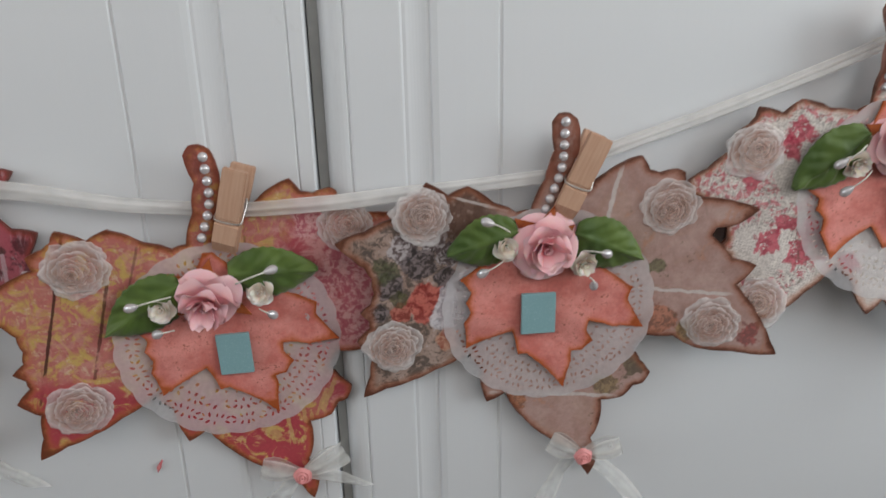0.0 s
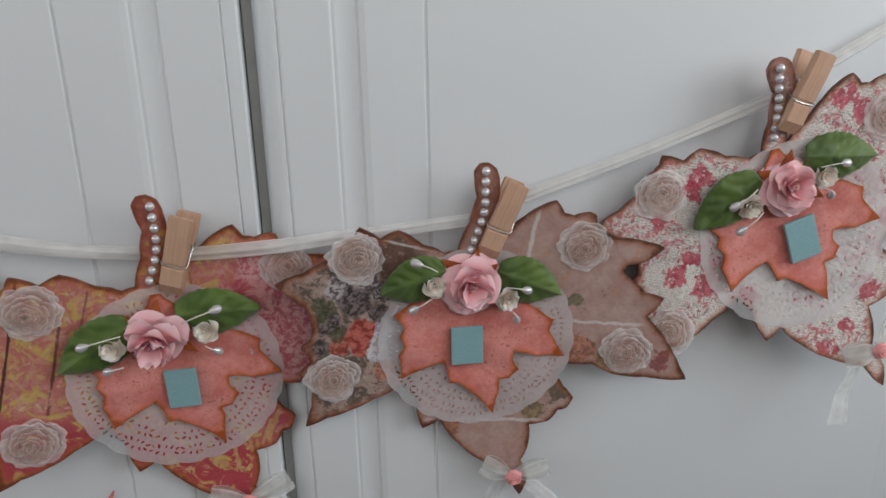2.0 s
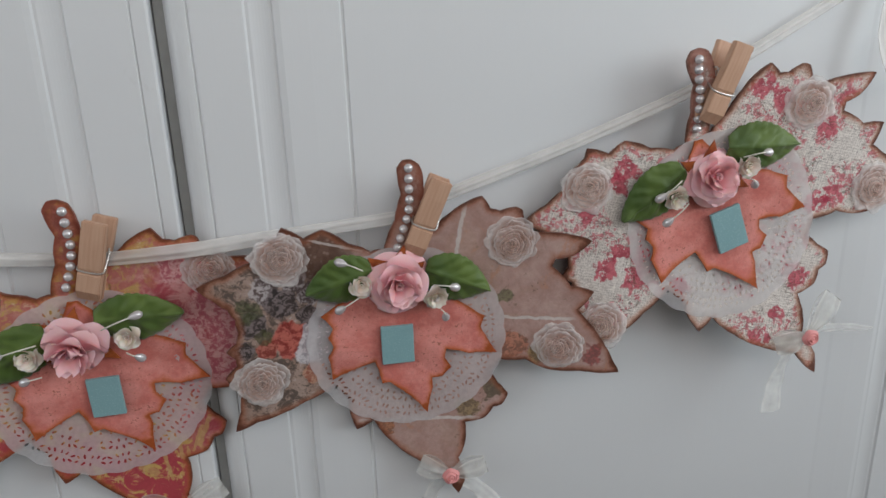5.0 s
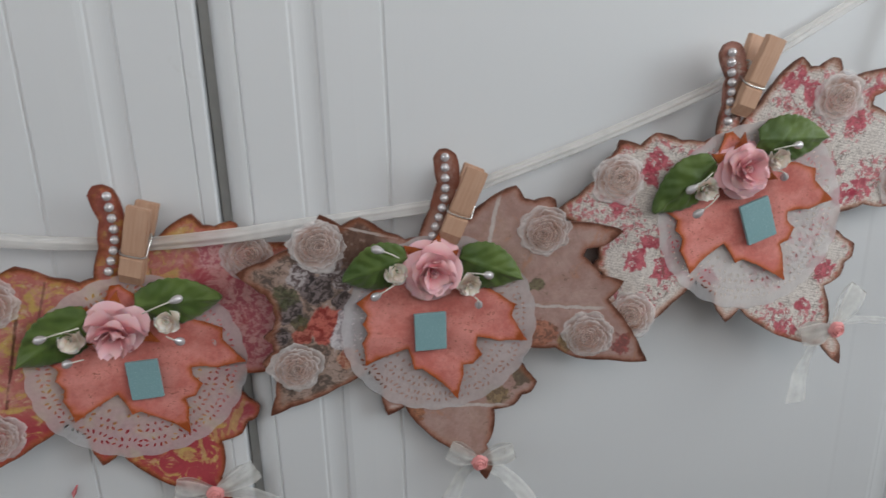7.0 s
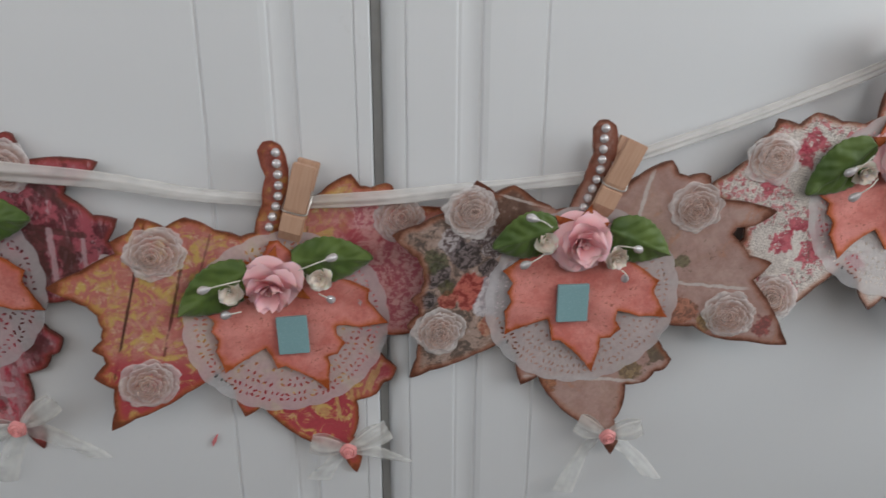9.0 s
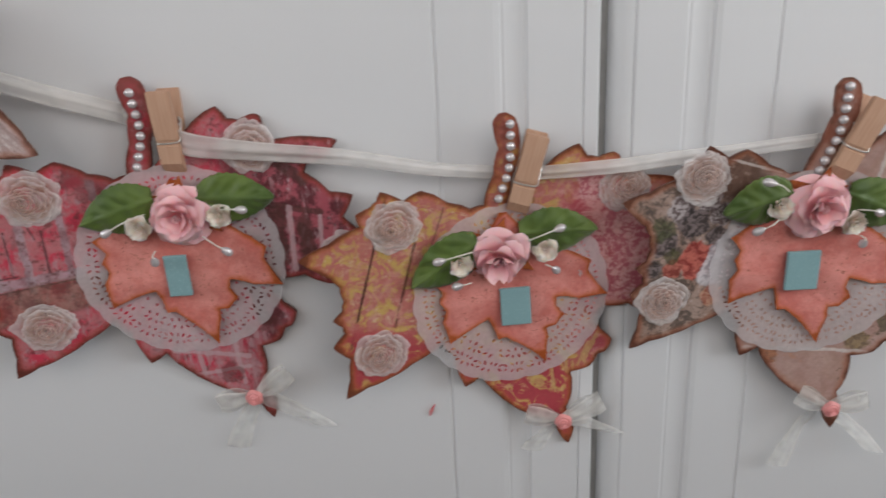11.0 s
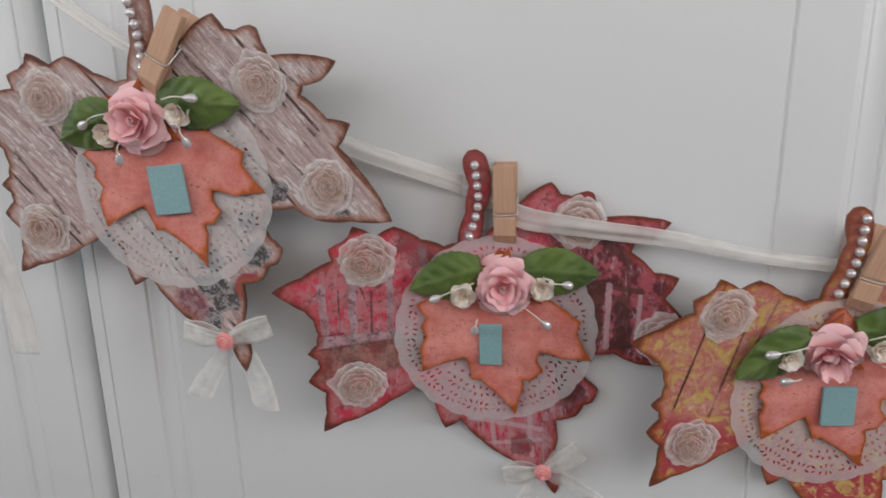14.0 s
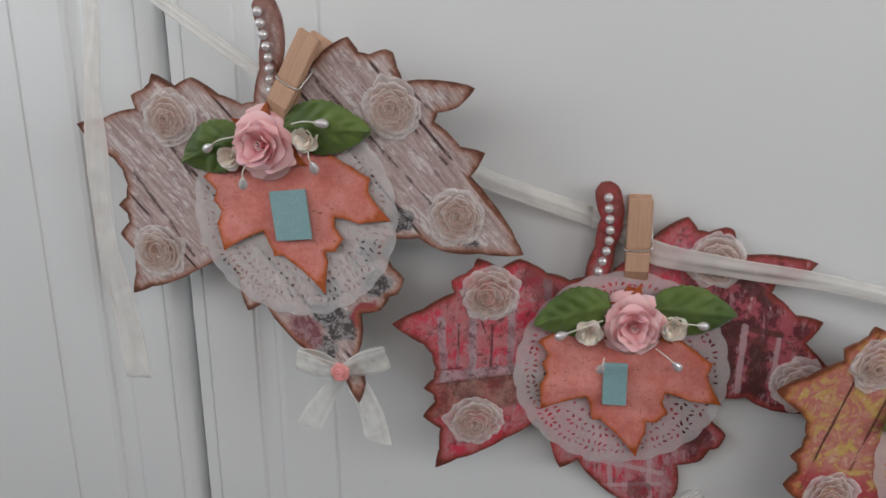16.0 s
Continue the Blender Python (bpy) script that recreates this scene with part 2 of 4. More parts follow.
    return inked(g, colour, (0.12, 0.03, 0.02), (0.36, 0.05, 0.035), (0.26, 0.06, 0.055))


def print_yellow_damask():
    g = Nodes("yellow and rose damask print", 0.5)
    swirl = g.noise(95, 5, 0.62, None, 1.8)
    colour = g.mix(g.step(swirl, 0.46, 0.60), (0.50, 0.165, 0.14), (0.57, 0.375, 0.12))
    colour = g.mix(g.math("MULTIPLY", g.step(g.noise(140, 4, 0.7, None, 1.0), 0.50, 0.62), 0.65), colour, (0.58, 0.27, 0.23))
    colour = g.mix(g.math("MULTIPLY", g.step(g.noise(210, 5, 0.75, None, 0.6), 0.57, 0.63), 0.6), colour, (0.68, 0.52, 0.36))
    x = g.math("ADD", g.dot((1, 0, -0.06)), g.math("MULTIPLY", g.noise(60, 2), 0.003))
    grain = g.noise(1, 6, 0.7, g.vector(g.math("MULTIPLY", x, 500), 0.0, g.dot((0, 0, 50))))
    colour = g.mix(g.math("MULTIPLY", g.step(grain, 0.58, 0.68), 0.45), colour, (0.26, 0.08, 0.035))
    for a0, b0, a1, b1, w, k in ((-104, -2, -119, -92, 1.2, 0.9), (-90, -28, -97, -74, 1.3, 0.75), (-78, -12, -84, -40, 1.0, 0.5), (-72, -94, -78, -80, 1.0, 0.5), (-24, -112, -20, -126, 1.0, 0.6), (-11, 22, -9, -4, 1.0, 0.5), (-36, 6, -35, -10, 0.9, 0.5)):
        colour = g.mix(g.math("MULTIPLY", g.math("MULTIPLY", g.stroke(a0, b0, a1, b1, w, 0.9), g.step(g.noise(45, 4, 0.7), 0.36, 0.44)), k), colour, (0.06, 0.02, 0.014))
    far = g.step(g.math("ADD", g.dot((1, 0, 0.25)), g.math("MULTIPLY", g.noise(50, 3), 0.05)), -0.008, 0.014)
    far = g.math("MULTIPLY", far, g.step(g.math("ADD", g.dot((0, 0, 1)), g.math("MULTIPLY", g.noise(70, 3), 0.01)), 0.012, 0.006))
    rosy = g.mix(g.step(g.noise(110, 6, 0.7, None, 0.8), 0.42, 0.58), (0.44, 0.08, 0.10), (0.62, 0.29, 0.28))
    colour = g.mix(far, colour, rosy)
    for k, (a, b, r) in enumerate(((14, -19, 16), (16, -44, 13), (-6, 2, 9), (24, -62, 8), (-2, -30, 8))):
        colour = g.flower(colour, a, b, r, (0.66, 0.36, 0.35), (0.46, 0.115, 0.145), k * 1.7)
    wet = g.step(g.dot((0.2, 0, 1)), -0.088, -0.105)
    colour = g.mix(g.math("MULTIPLY", wet, g.step(swirl, 0.64, 0.52)), colour, (0.42, 0.06, 0.075))
    for a0, b0, a1, b1, w in ((-8, -90, -5, -102, 2.5), (-3, -96, 0, -112, 2), (8, -78, 3, -94, 2.5), (4, -84, 0, -98, 1.6), (-24, -106, -18, -110, 4), (-14, -100, -10, -114, 1.6)):
        colour = g.mix(g.math("MULTIPLY", g.stroke(a0, b0, a1, b1, w, 1.2), 0.65), colour, (0.56, 0.37, 0.15))
    return inked(g, colour, (0.15, 0.04, 0.018), (0.44, 0.12, 0.035), (0.27, 0.07, 0.05))


def print_taupe_floral():
    g = Nodes("taupe floral print", 0.5)
    colour = g.mix(g.step(g.noise(60, 6, 0.72), 0.34, 0.66), (0.40, 0.24, 0.205), (0.49, 0.335, 0.295))
    colour = g.mix(g.math("MULTIPLY", g.step(g.noise(38, 5, 0.7, None, 0.6), 0.52, 0.62), 0.45), colour, (0.42, 0.27, 0.21))
    colour = g.mix(g.math("MULTIPLY", g.step(g.noise(85, 6, 0.75, None, 0.6), 0.60, 0.66), 0.25), colour, (0.24, 0.17, 0.13))
    colour = g.mix(g.math("MULTIPLY", g.step(g.noise(52, 5, 0.7, None, 1.2), 0.60, 0.66), 0.5), colour, (0.50, 0.24, 0.15))
    x, z = g.dot((1, 0, 0)), g.dot((0, 0, 1))
    near = g.step(g.math("ADD", x, g.math("MULTIPLY", g.noise(45, 3), 0.03)), -0.050, -0.068)
    spray = g.noise(170, 6, 0.78, None, 0.6)
    colour = g.mix(g.math("MULTIPLY", near, 0.65), colour, g.mix(g.step(g.noise(90, 5, 0.7), 0.4, 0.6), (0.235, 0.165, 0.12), (0.40, 0.31, 0.255)))
    colour = g.mix(g.math("MULTIPLY", g.math("MULTIPLY", near, g.step(spray, 0.48, 0.55)), 0.85), colour, (0.085, 0.065, 0.055))
    colour = g.mix(g.math("MULTIPLY", g.math("MULTIPLY", near, g.step(spray, 0.40, 0.36)), 0.6), colour, (0.58, 0.50, 0.475))
    for k, (a, b, r) in enumerate(((-112, -36, 7), (-100, -30, 6), (-92, -36, 6))):
        colour = g.flower(colour, a, b, r, (0.50, 0.45, 0.45), (0.12, 0.085, 0.085), k * 1.9)
    for k, (a, b, r) in enumerate(((-104, -42, 8), (-116, -54, 7), (-90, -48, 6), (-119, -68, 5))):
        colour = g.flower(colour, a, b, r, (0.22, 0.175, 0.175), (0.035, 0.028, 0.028), k * 1.1)
    colour = g.flower(colour, -97, -61, 10, (0.58, 0.15, 0.115), (0.27, 0.03, 0.025), 0.6)
    colour = g.flower(colour, -108, -67, 5, (0.50, 0.16, 0.12), (0.24, 0.04, 0.03), 2.0)
    for k, (a, b, r) in enumerate(((-83, -66, 11), (-80, -52, 9), (-88, -56, 5))):
        colour = g.flower(colour, a, b, r, (0.68, 0.645, 0.66), (0.40, 0.36, 0.385), k * 2.3)
    colour = g.flower(colour, -84, -79, 6, (0.55, 0.30, 0.20), (0.34, 0.09, 0.05), 1.0, 0.8)
    bits = g.noise(300, 5, 0.7, None, 1.0)
    for a, b, r, tint in ((-0.119, -0.046, 0.006, (0.10, 0.11, 0.05)), (-0.110, -0.060, 0.004, (0.12, 0.12, 0.05)), (-0.072, -0.082, 0.006, (0.40, 0.12, 0.07)), (0.014, -0.055, 0.009, (0.50, 0.19, 0.11)),
                          (0.026, -0.056, 0.006, (0.42, 0.32, 0.15)), (0.008, -0.080, 0.007, (0.13, 0.12, 0.06)), (-0.045, -0.106, 0.006, (0.46, 0.18, 0.08)), (0.004, -0.028, 0.004, (0.16, 0.17, 0.08)),
                          (0.053, -0.053, 0.006, (0.42, 0.07, 0.07)), (-0.004, -0.094, 0.006, (0.30, 0.22, 0.10))):
        fleck = g.mix(g.step(bits, 0.44, 0.54), tint, tuple(0.4 * c for c in tint))
        colour = g.mix(g.math("MULTIPLY", g.spot(a, b, r, 0.9), 0.75), colour, fleck)
    upper = g.step(g.math("ADD", z, g.math("MULTIPLY", x, 0.25)), -0.056, -0.047)
    dots = g.step(g.cells(330), 0.30, 0.22)
    dark = g.mix(g.math("MULTIPLY", dots, 0.5), (0.13, 0.065, 0.045), (0.36, 0.25, 0.21))
    colour = g.mix(g.math("MULTIPLY", g.math("MULTIPLY", upper, near), 0.85), colour, dark)
    colour = g.mix(g.math("MULTIPLY", g.math("MAXIMUM", g.stroke(-106, -8, -66, -13, 1.3, 1.2), g.stroke(-66, -13, -56, -18, 1.1, 1.2)), 0.7), colour, (0.62, 0.55, 0.51))
    sprig = g.math("MULTIPLY", g.step(g.noise(140, 6, 0.78, g.vector(x, 0.7, z)), 0.60, 0.635), g.step(x, -0.03, 0.0))
    colour = g.mix(g.math("MULTIPLY", sprig, 0.75), colour, (0.10, 0.085, 0.05))
    row = g.math("ADD", g.math("ADD", z, g.math("MULTIPLY", x, -0.12)), g.math("MULTIPLY", g.noise(160, 2), 0.003))
    lace = g.math("MULTIPLY", g.math("MULTIPLY", g.step(g.math("ABSOLUTE", g.math("ADD", row, 0.0385)), 0.0011, 0.0005), g.step(x, -0.004, 0.0)), g.step(x, 0.042, 0.036))
    lace_low = g.math("MULTIPLY", g.step(g.math("ABSOLUTE", g.math("ADD", row, 0.0975)), 0.0013, 0.0006), g.step(x, -0.062, -0.056))
    lace_up = g.math("MULTIPLY", g.step(g.math("ABSOLUTE", g.math("ADD", g.math("ADD", x, 0.0235), g.math("MULTIPLY", g.noise(300, 2), 0.002))), 0.0013, 0.0006), g.step(z, -0.014, -0.010))
    lace_low = g.math("MAXIMUM", lace_low, lace_up)
    colour = g.mix(g.math("MULTIPLY", g.math("MAXIMUM", lace, lace_low), 0.8), colour, (0.62, 0.57, 0.54))
    return inked(g, colour, (0.10, 0.032, 0.018), (0.34, 0.115, 0.055), (0.28, 0.095, 0.06))


def print_rosebud_linen():
    g = Nodes("rosebud linen print", 0.6)
    u, v = g.dot((0.94, 0, -0.34)), g.dot((0.34, 0, 0.94))
    threads = g.noise(1, 3, 0.6, g.vector(g.math("MULTIPLY", u, 1300), 0.0, g.math("MULTIPLY", v, 240)), 0.4)
    crossing = g.noise(1, 3, 0.6, g.vector(g.math("MULTIPLY", u, 240), 5.0, g.math("MULTIPLY", v, 1500)), 0.4)
    weave = g.math("MULTIPLY", g.math("SINE", g.math("MULTIPLY", v, 3000)), g.math("SINE", g.math("MULTIPLY", u, 2300)))
    gaps = g.math("ADD", g.math("MAXIMUM", threads, crossing), g.math("MULTIPLY", weave, 0.05))
    holes = g.step(gaps, 0.545, 0.475)
    colour = g.mix(g.noise(90, 5, 0.7), (0.64, 0.575, 0.525), (0.86, 0.81, 0.755))
    colour = g.mix(g.math("MULTIPLY", holes, 0.30), colour, (0.20, 0.13, 0.10))
    warp = g.math("SINE", g.math("ADD", g.math("MULTIPLY", u, 4700), g.math("MULTIPLY", g.noise(150, 3), 7)))
    weft = g.math("SINE", g.math("ADD", g.math("MULTIPLY", v, 4700), g.math("MULTIPLY", g.noise(130, 3, 0.6, g.vector(v, 0.3, u)), 7)))
    pits = g.math("MULTIPLY", g.step(warp, -0.15, 0.55), g.step(weft, -0.15, 0.55))
    pits = g.math("MULTIPLY", pits, g.step(g.noise(180, 4, 0.7), 0.34, 0.52))
    colour = g.mix(g.math("MULTIPLY", pits, 0.46), colour, (0.17, 0.12, 0.10))
    slub = g.noise(1, 4, 0.65, g.vector(g.math("MULTIPLY", u, 330), 2.0, g.math("MULTIPLY", v, 1250)), 0.5)
    slub_up = g.noise(1, 4, 0.65, g.vector(g.math("MULTIPLY", u, 1250), 7.0, g.math("MULTIPLY", v, 360)), 0.5)
    dashes = g.math("MAXIMUM", g.step(slub, 0.575, 0.63), g.math("MULTIPLY", g.step(slub_up, 0.60, 0.65), 0.6))
    colour = g.mix(g.math("MULTIPLY", dashes, 0.42), colour, (0.15, 0.09, 0.07))
    colour = g.mix(g.math("MULTIPLY", g.step(g.noise(260, 5, 0.75), 0.56, 0.64), 0.6), colour, (0.80, 0.75, 0.68))
    where = g.noise(46, 3, 0.55)
    for a, b, r in (((-89, -18, 6), (-93, -26, 5), (-104, -67, 6), (-90, -76, 6), (-95, -60, 5), (-20, 11, 7), (-10, 3, 6), (15, -16, 6), (10, -55, 6), (20, -50, 7), (-2, -93, 6), (-27, -122, 6), (-110, -38, 5), (24, -3, 5), (-66, -84, 4), (-16, -110, 4), (-84, -64, 4))):
        patch = g.math("MULTIPLY", g.spot(a / 1000, b / 1000, r / 1000, 0.9), g.step(g.noise(300, 4, 0.75), 0.40, 0.45))
        colour = g.mix(g.math("MULTIPLY", patch, 0.9), colour, g.mix(g.step(g.noise(280, 4, 0.7), 0.42, 0.58), (0.36, 0.018, 0.05), (0.58, 0.10, 0.14)))
    bud = g.math("MULTIPLY", g.step(where, 0.48, 0.51), g.step(g.noise(330, 4, 0.75), 0.50, 0.54))
    petal_tone = g.mix(g.step(g.noise(300, 4, 0.7), 0.42, 0.58), (0.42, 0.04, 0.07), (0.64, 0.17, 0.20))
    colour = g.mix(g.math("MULTIPLY", bud, 0.8), colour, petal_tone)
    stalk = g.math("MULTIPLY", g.step(where, 0.43, 0.48), g.step(g.math("ABSOLUTE", g.math("SUBTRACT", g.noise(120, 3, 0.6, None, 1.0), 0.5)), 0.018, 0.007))
    colour = g.mix(g.math("MULTIPLY", stalk, 0.6), colour, (0.09, 0.075, 0.05))
    return inked(g, colour, soft=(0.44, 0.15, 0.06), stem=(0.42, 0.20, 0.16))


def paint_white():
    g = Nodes("white door paint", 0.38, 0.45)
    colour = g.mix(g.noise(3, 4), (0.68, 0.70, 0.71), (0.72, 0.725, 0.73))
    colour = g.mix(g.step(g.noise(26, 5, 0.7), 0.66, 0.76), colour, (0.64, 0.645, 0.64))
    brush = g.noise(1, 5, 0.6, g.vector(g.dot((420, 0, 0)), 0.0, g.dot((0, 0, 9))))
    g.bump(brush, 0.05, 0.0006)
    return g.done(colour)


def plain(name, a, b, scale, roughness, specular=0.4, relief=0.1):
    g = Nodes(name, roughness, specular)
    n = g.noise(scale, 5, 0.65)
    g.bump(g.noise(scale * 3, 3), relief, 0.0006)
    return g.done(g.mix(g.step(n, 0.3, 0.7), a, b))


def coral_card():
    g = Nodes("coral card", 0.62, 0.25)
    colour = g.mix(g.step(g.noise(55, 5, 0.7), 0.35, 0.65), (0.61, 0.175, 0.145), (0.75, 0.295, 0.255))
    freckle = g.math("MULTIPLY", g.step(g.noise(520, 4, 0.75), 0.56, 0.66), g.step(g.noise(55, 3), 0.40, 0.60))
    colour = g.mix(g.math("MULTIPLY", freckle, 0.85), colour, (0.27, 0.08, 0.04))
    return inked(g, colour, (0.38, 0.085, 0.02), (0.58, 0.15, 0.05))


def peg_wood():
    g = Nodes("peg wood", 0.6, 0.3)
    grain = g.noise(1, 5, 0.6, g.vector(g.dot((700, 0, 0)), g.dot((0, 300, 0)), g.dot((0, 0, 30))), 0.6)
    g.bump(grain, 0.12, 0.0004)
    return g.done(g.mix(g.step(grain, 0.3, 0.7), (0.53, 0.315, 0.21), (0.59, 0.375, 0.26)))


def green_satin():
    g = Nodes("green satin", 0.5, 0.3)
    colour = g.mix(g.step(g.noise(45, 3, 0.5), 0.30, 0.70), (0.052, 0.096, 0.017), (0.130, 0.195, 0.040))
    weave = g.noise(1, 2, 0.5, g.vector(g.dot((1500, 0, 0)), 0.0, g.dot((0, 0, 2600))))
    g.bump(weave, 0.15, 0.0004)
    g.set(g.shader, "Sheen Weight", 0.25)
    return g.done(colour)


def petal_paper(name, deep, pale):
    g = Nodes(name, 0.7, 0.2)
    colour = g.mix(g.attribute("rim"), deep, pale)
    colour = g.mix(g.math("MULTIPLY", g.noise(260, 4), 0.25), colour, deep)
    g.bump(g.noise(1100, 3), 0.15, 0.0004)
    g.set(g.shader, "Subsurface Weight", 0.15), g.set(g.shader, "Subsurface Scale", 0.003)
    return g.done(colour)


def pearl_coat():
    g = Nodes("pearl", 0.22, 0.7)
    g.set(g.shader, "Metallic", 0.35)
    g.set(g.shader, "Coat Weight", 0.6), g.set(g.shader, "Coat Roughness", 0.12)
    return g.done(g.mix(g.noise(220, 2), (0.64, 0.60, 0.61), (0.74, 0.72, 0.73)))


def sheer_cloth(name, colour, opacity, scale=1900, light=0.45):
    g = Nodes(name, 0.5, 0.3)
    thread = g.noise(scale, 2, 0.5)
    veil = g.math("ADD", opacity - 0.06, g.math("MULTIPLY", thread, 0.12))
    return g.sheer(g.mix(g.noise(120, 3), tuple(0.93 * c for c in colour), colour), veil, light)


def ribbon_cloth():
    g = Nodes("ivory ribbon", 0.45, 0.35)
    body = g.math("ADD", 0.38, g.math("MULTIPLY", g.step(g.noise(45, 2), 0.35, 0.65), 0.14))
    veil = g.math("ADD", body, g.math("MULTIPLY", g.attribute("rim"), 0.16))
    return g.sheer(g.mix(g.noise(120, 3), (0.86, 0.84, 0.81), (0.93, 0.91, 0.88)), veil, 0.30)


def organza():
    g = Nodes("sheer organza", 0.45, 0.35)
    veil = g.math("ADD", 0.28, g.math("MULTIPLY", g.step(g.noise(90, 3), 0.35, 0.65), 0.14))
    veil = g.math("ADD", veil, g.math("MULTIPLY", g.attribute("rim"), 0.34))
    return g.sheer(g.mix(g.noise(120, 3), (0.82, 0.81, 0.77), (0.90, 0.89, 0.85)), veil, 0.30)


def gauze(name="rose gauze", warm=(0.62, 0.40, 0.33)):
    g = Nodes(name, 0.6, 0.3)
    folds = g.noise(170, 6, 0.75, None, 1.2)
    colour = g.mix(g.step(folds, 0.40, 0.62), (0.84, 0.68, 0.62), warm)
    # whitish edges of the gauze, with fold shading painted in: pale crests, darker bases
    colour = g.mix(g.step(g.attribute("rim"), 0.18, 0.70), colour, (0.92, 0.87, 0.85))
    veil = g.math("ADD", 0.22, g.math("ADD", g.math("MULTIPLY", g.attribute("rim"), 0.30), g.math("MULTIPLY", g.step(folds, 0.35, 0.65), 0.16)))
    return g.sheer(colour, veil, 0.25)


def teal_card():
    g = Nodes("teal glitter card", 0.5, 0.5)
    spark = g.cells(1500, out=1)
    colour = g.mix(g.step(g.noise(1600, 2), 0.55, 0.75), (0.23, 0.40, 0.42), (0.36, 0.54, 0.56))
    g.bump(g.node("ShaderNodeRGBToBW", Color=spark), 0.25, 0.0004)
    return g.done(colour)


WHITE = paint_white()
# grey that paints the shade between the doors
SEAM_SHADE = plain("seam shadow paint", (0.34, 0.34, 0.325), (0.41, 0.41, 0.395), 30, 0.7)
# unseen room surfaces, toned for the light they bounce onto the doors
PLASTER = plain("room plaster", (0.42, 0.37, 0.33), (0.48, 0.43, 0.385), 4, 0.8)
FLOOR = plain("oak floor", (0.10, 0.065, 0.04), (0.15, 0.10, 0.065), 9, 0.5)
CORAL, TEAL, WOOD, GREEN, PEARL = coral_card(), teal_card(), peg_wood(), green_satin(), pearl_coat()
PINK = petal_paper("pink petal paper", (0.82, 0.37, 0.40), (0.95, 0.65, 0.665))
CREAM = petal_paper("cream petal paper", (0.80, 0.66, 0.54), (0.94, 0.90, 0.84))
RESIN = plain("pink resin", (0.80, 0.30, 0.29), (0.86, 0.38, 0.37), 90, 0.4, 0.5)
STEEL = plain("spring wire", (0.55, 0.53, 0.50), (0.66, 0.64, 0.61), 200, 0.3, 0.6)
STEEL.node_tree.nodes["Principled BSDF"].inputs["Metallic"].default_value = 0.9
THREAD = plain("stamen thread", (0.70, 0.68, 0.60), (0.80, 0.78, 0.70), 300, 0.6)
RIBBON = ribbon_cloth()
ORGANZA = organza()
LACE = sheer_cloth("white paper lace", (0.90, 0.875, 0.885), 0.46, 500, 0.2)
GAUZE, GAUZE_TAN = gauze(), gauze("tan rose gauze", (0.50, 0.28, 0.20))
RUST = plain("rust card", (0.24, 0.045, 0.012), (0.46, 0.12, 0.03), 160, 0.6)
SMUDGE = plain("red wax mark", (0.60, 0.14, 0.15), (0.74, 0.28, 0.28), 400, 0.7)


# ---- helpers for meshes ----
def finish(name, verts, faces, material, parent=None, label="", rim=None, smooth=True):
    data = bpy.data.meshes.new(name)
    data.from_pydata([tuple(v) for v in verts], [], [tuple(f) for f in faces])
    data.materials.append(material)
    if rim is not None:
        data.attributes.new("rim", "FLOAT", "POINT").data.foreach_set("value", [float(r) for r in rim])
    data.polygons.foreach_set("use_smooth", [smooth] * len(data.polygons))
    data.update()
    ob = new(name, data)
    ob.parent = parent
    return tagged(ob, label) if label else ob


def part(name, bm, material, parent, label=""):
    data = bpy.data.meshes.new(name)
    bm.to_mesh(data)
    bm.free()
    data.materials.append(material)
    ob = new(name, data)
    ob.parent = parent
    return tagged(ob, label) if label else ob


def block(bm, x0, x1, y0, y1, z0, z1, m=None, bevel=0.0):
    m = m or Matrix()
    made = bmesh.ops.create_cube(bm, size=1.0)["verts"]
    bmesh.ops.transform(bm, matrix=m @ Matrix.Translation(((x0 + x1) / 2, (y0 + y1) / 2, (z0 + z1) / 2)) @ Matrix.Diagonal((x1 - x0, y1 - y0, z1 - z0, 1)), verts=made)
    if bevel:
        edges = {e for v in made for e in v.link_edges}
        bmesh.ops.bevel(bm, geom=list(edges), offset=bevel, segments=2, affect="EDGES", profile=0.6)


def tube(points, radius, sides=6):
    """A round wire along points."""
    pts = [Vector(p) for p in points]
    verts, faces = [], []
    for i, p in enumerate(pts):
        along = (pts[min(i + 1, len(pts) - 1)] - pts[max(i - 1, 0)]).normalized()
        side = along.cross(Vector((0.3, 1, 0.2))).normalized()
        up = along.cross(side)
        for k in range(sides):
            a = 2 * math.pi * k / sides
            verts.append(p + radius * (math.cos(a) * side + math.sin(a) * up))
    for i in range(len(pts) - 1):
        for k in range(sides):
            a, b = i * sides + k, i * sides + (k + 1) % sides
            faces.append((a, b, b + sides, a + sides))
    faces += [tuple(range(sides))[::-1], tuple(range((len(pts) - 1) * sides, len(pts) * sides))]
    return verts, faces


def smooth_line(points, steps):
    """Catmull-Rom through points."""
    pts = [Vector(p) for p in points]
    pts = [2 * pts[0] - pts[1], *pts, 2 * pts[-1] - pts[-2]]
    line = []
    for i in range(1, len(pts) - 2):
        a, b, c, d = pts[i - 1:i + 3]
        for s in range(steps):
            t = s / steps
            line.append(0.5 * (2 * b + (c - a) * t + (2 * a - 5 * b + 4 * c - d) * t * t + (3 * b - a - 3 * c + d) * t ** 3))
    return line + [pts[-2]]


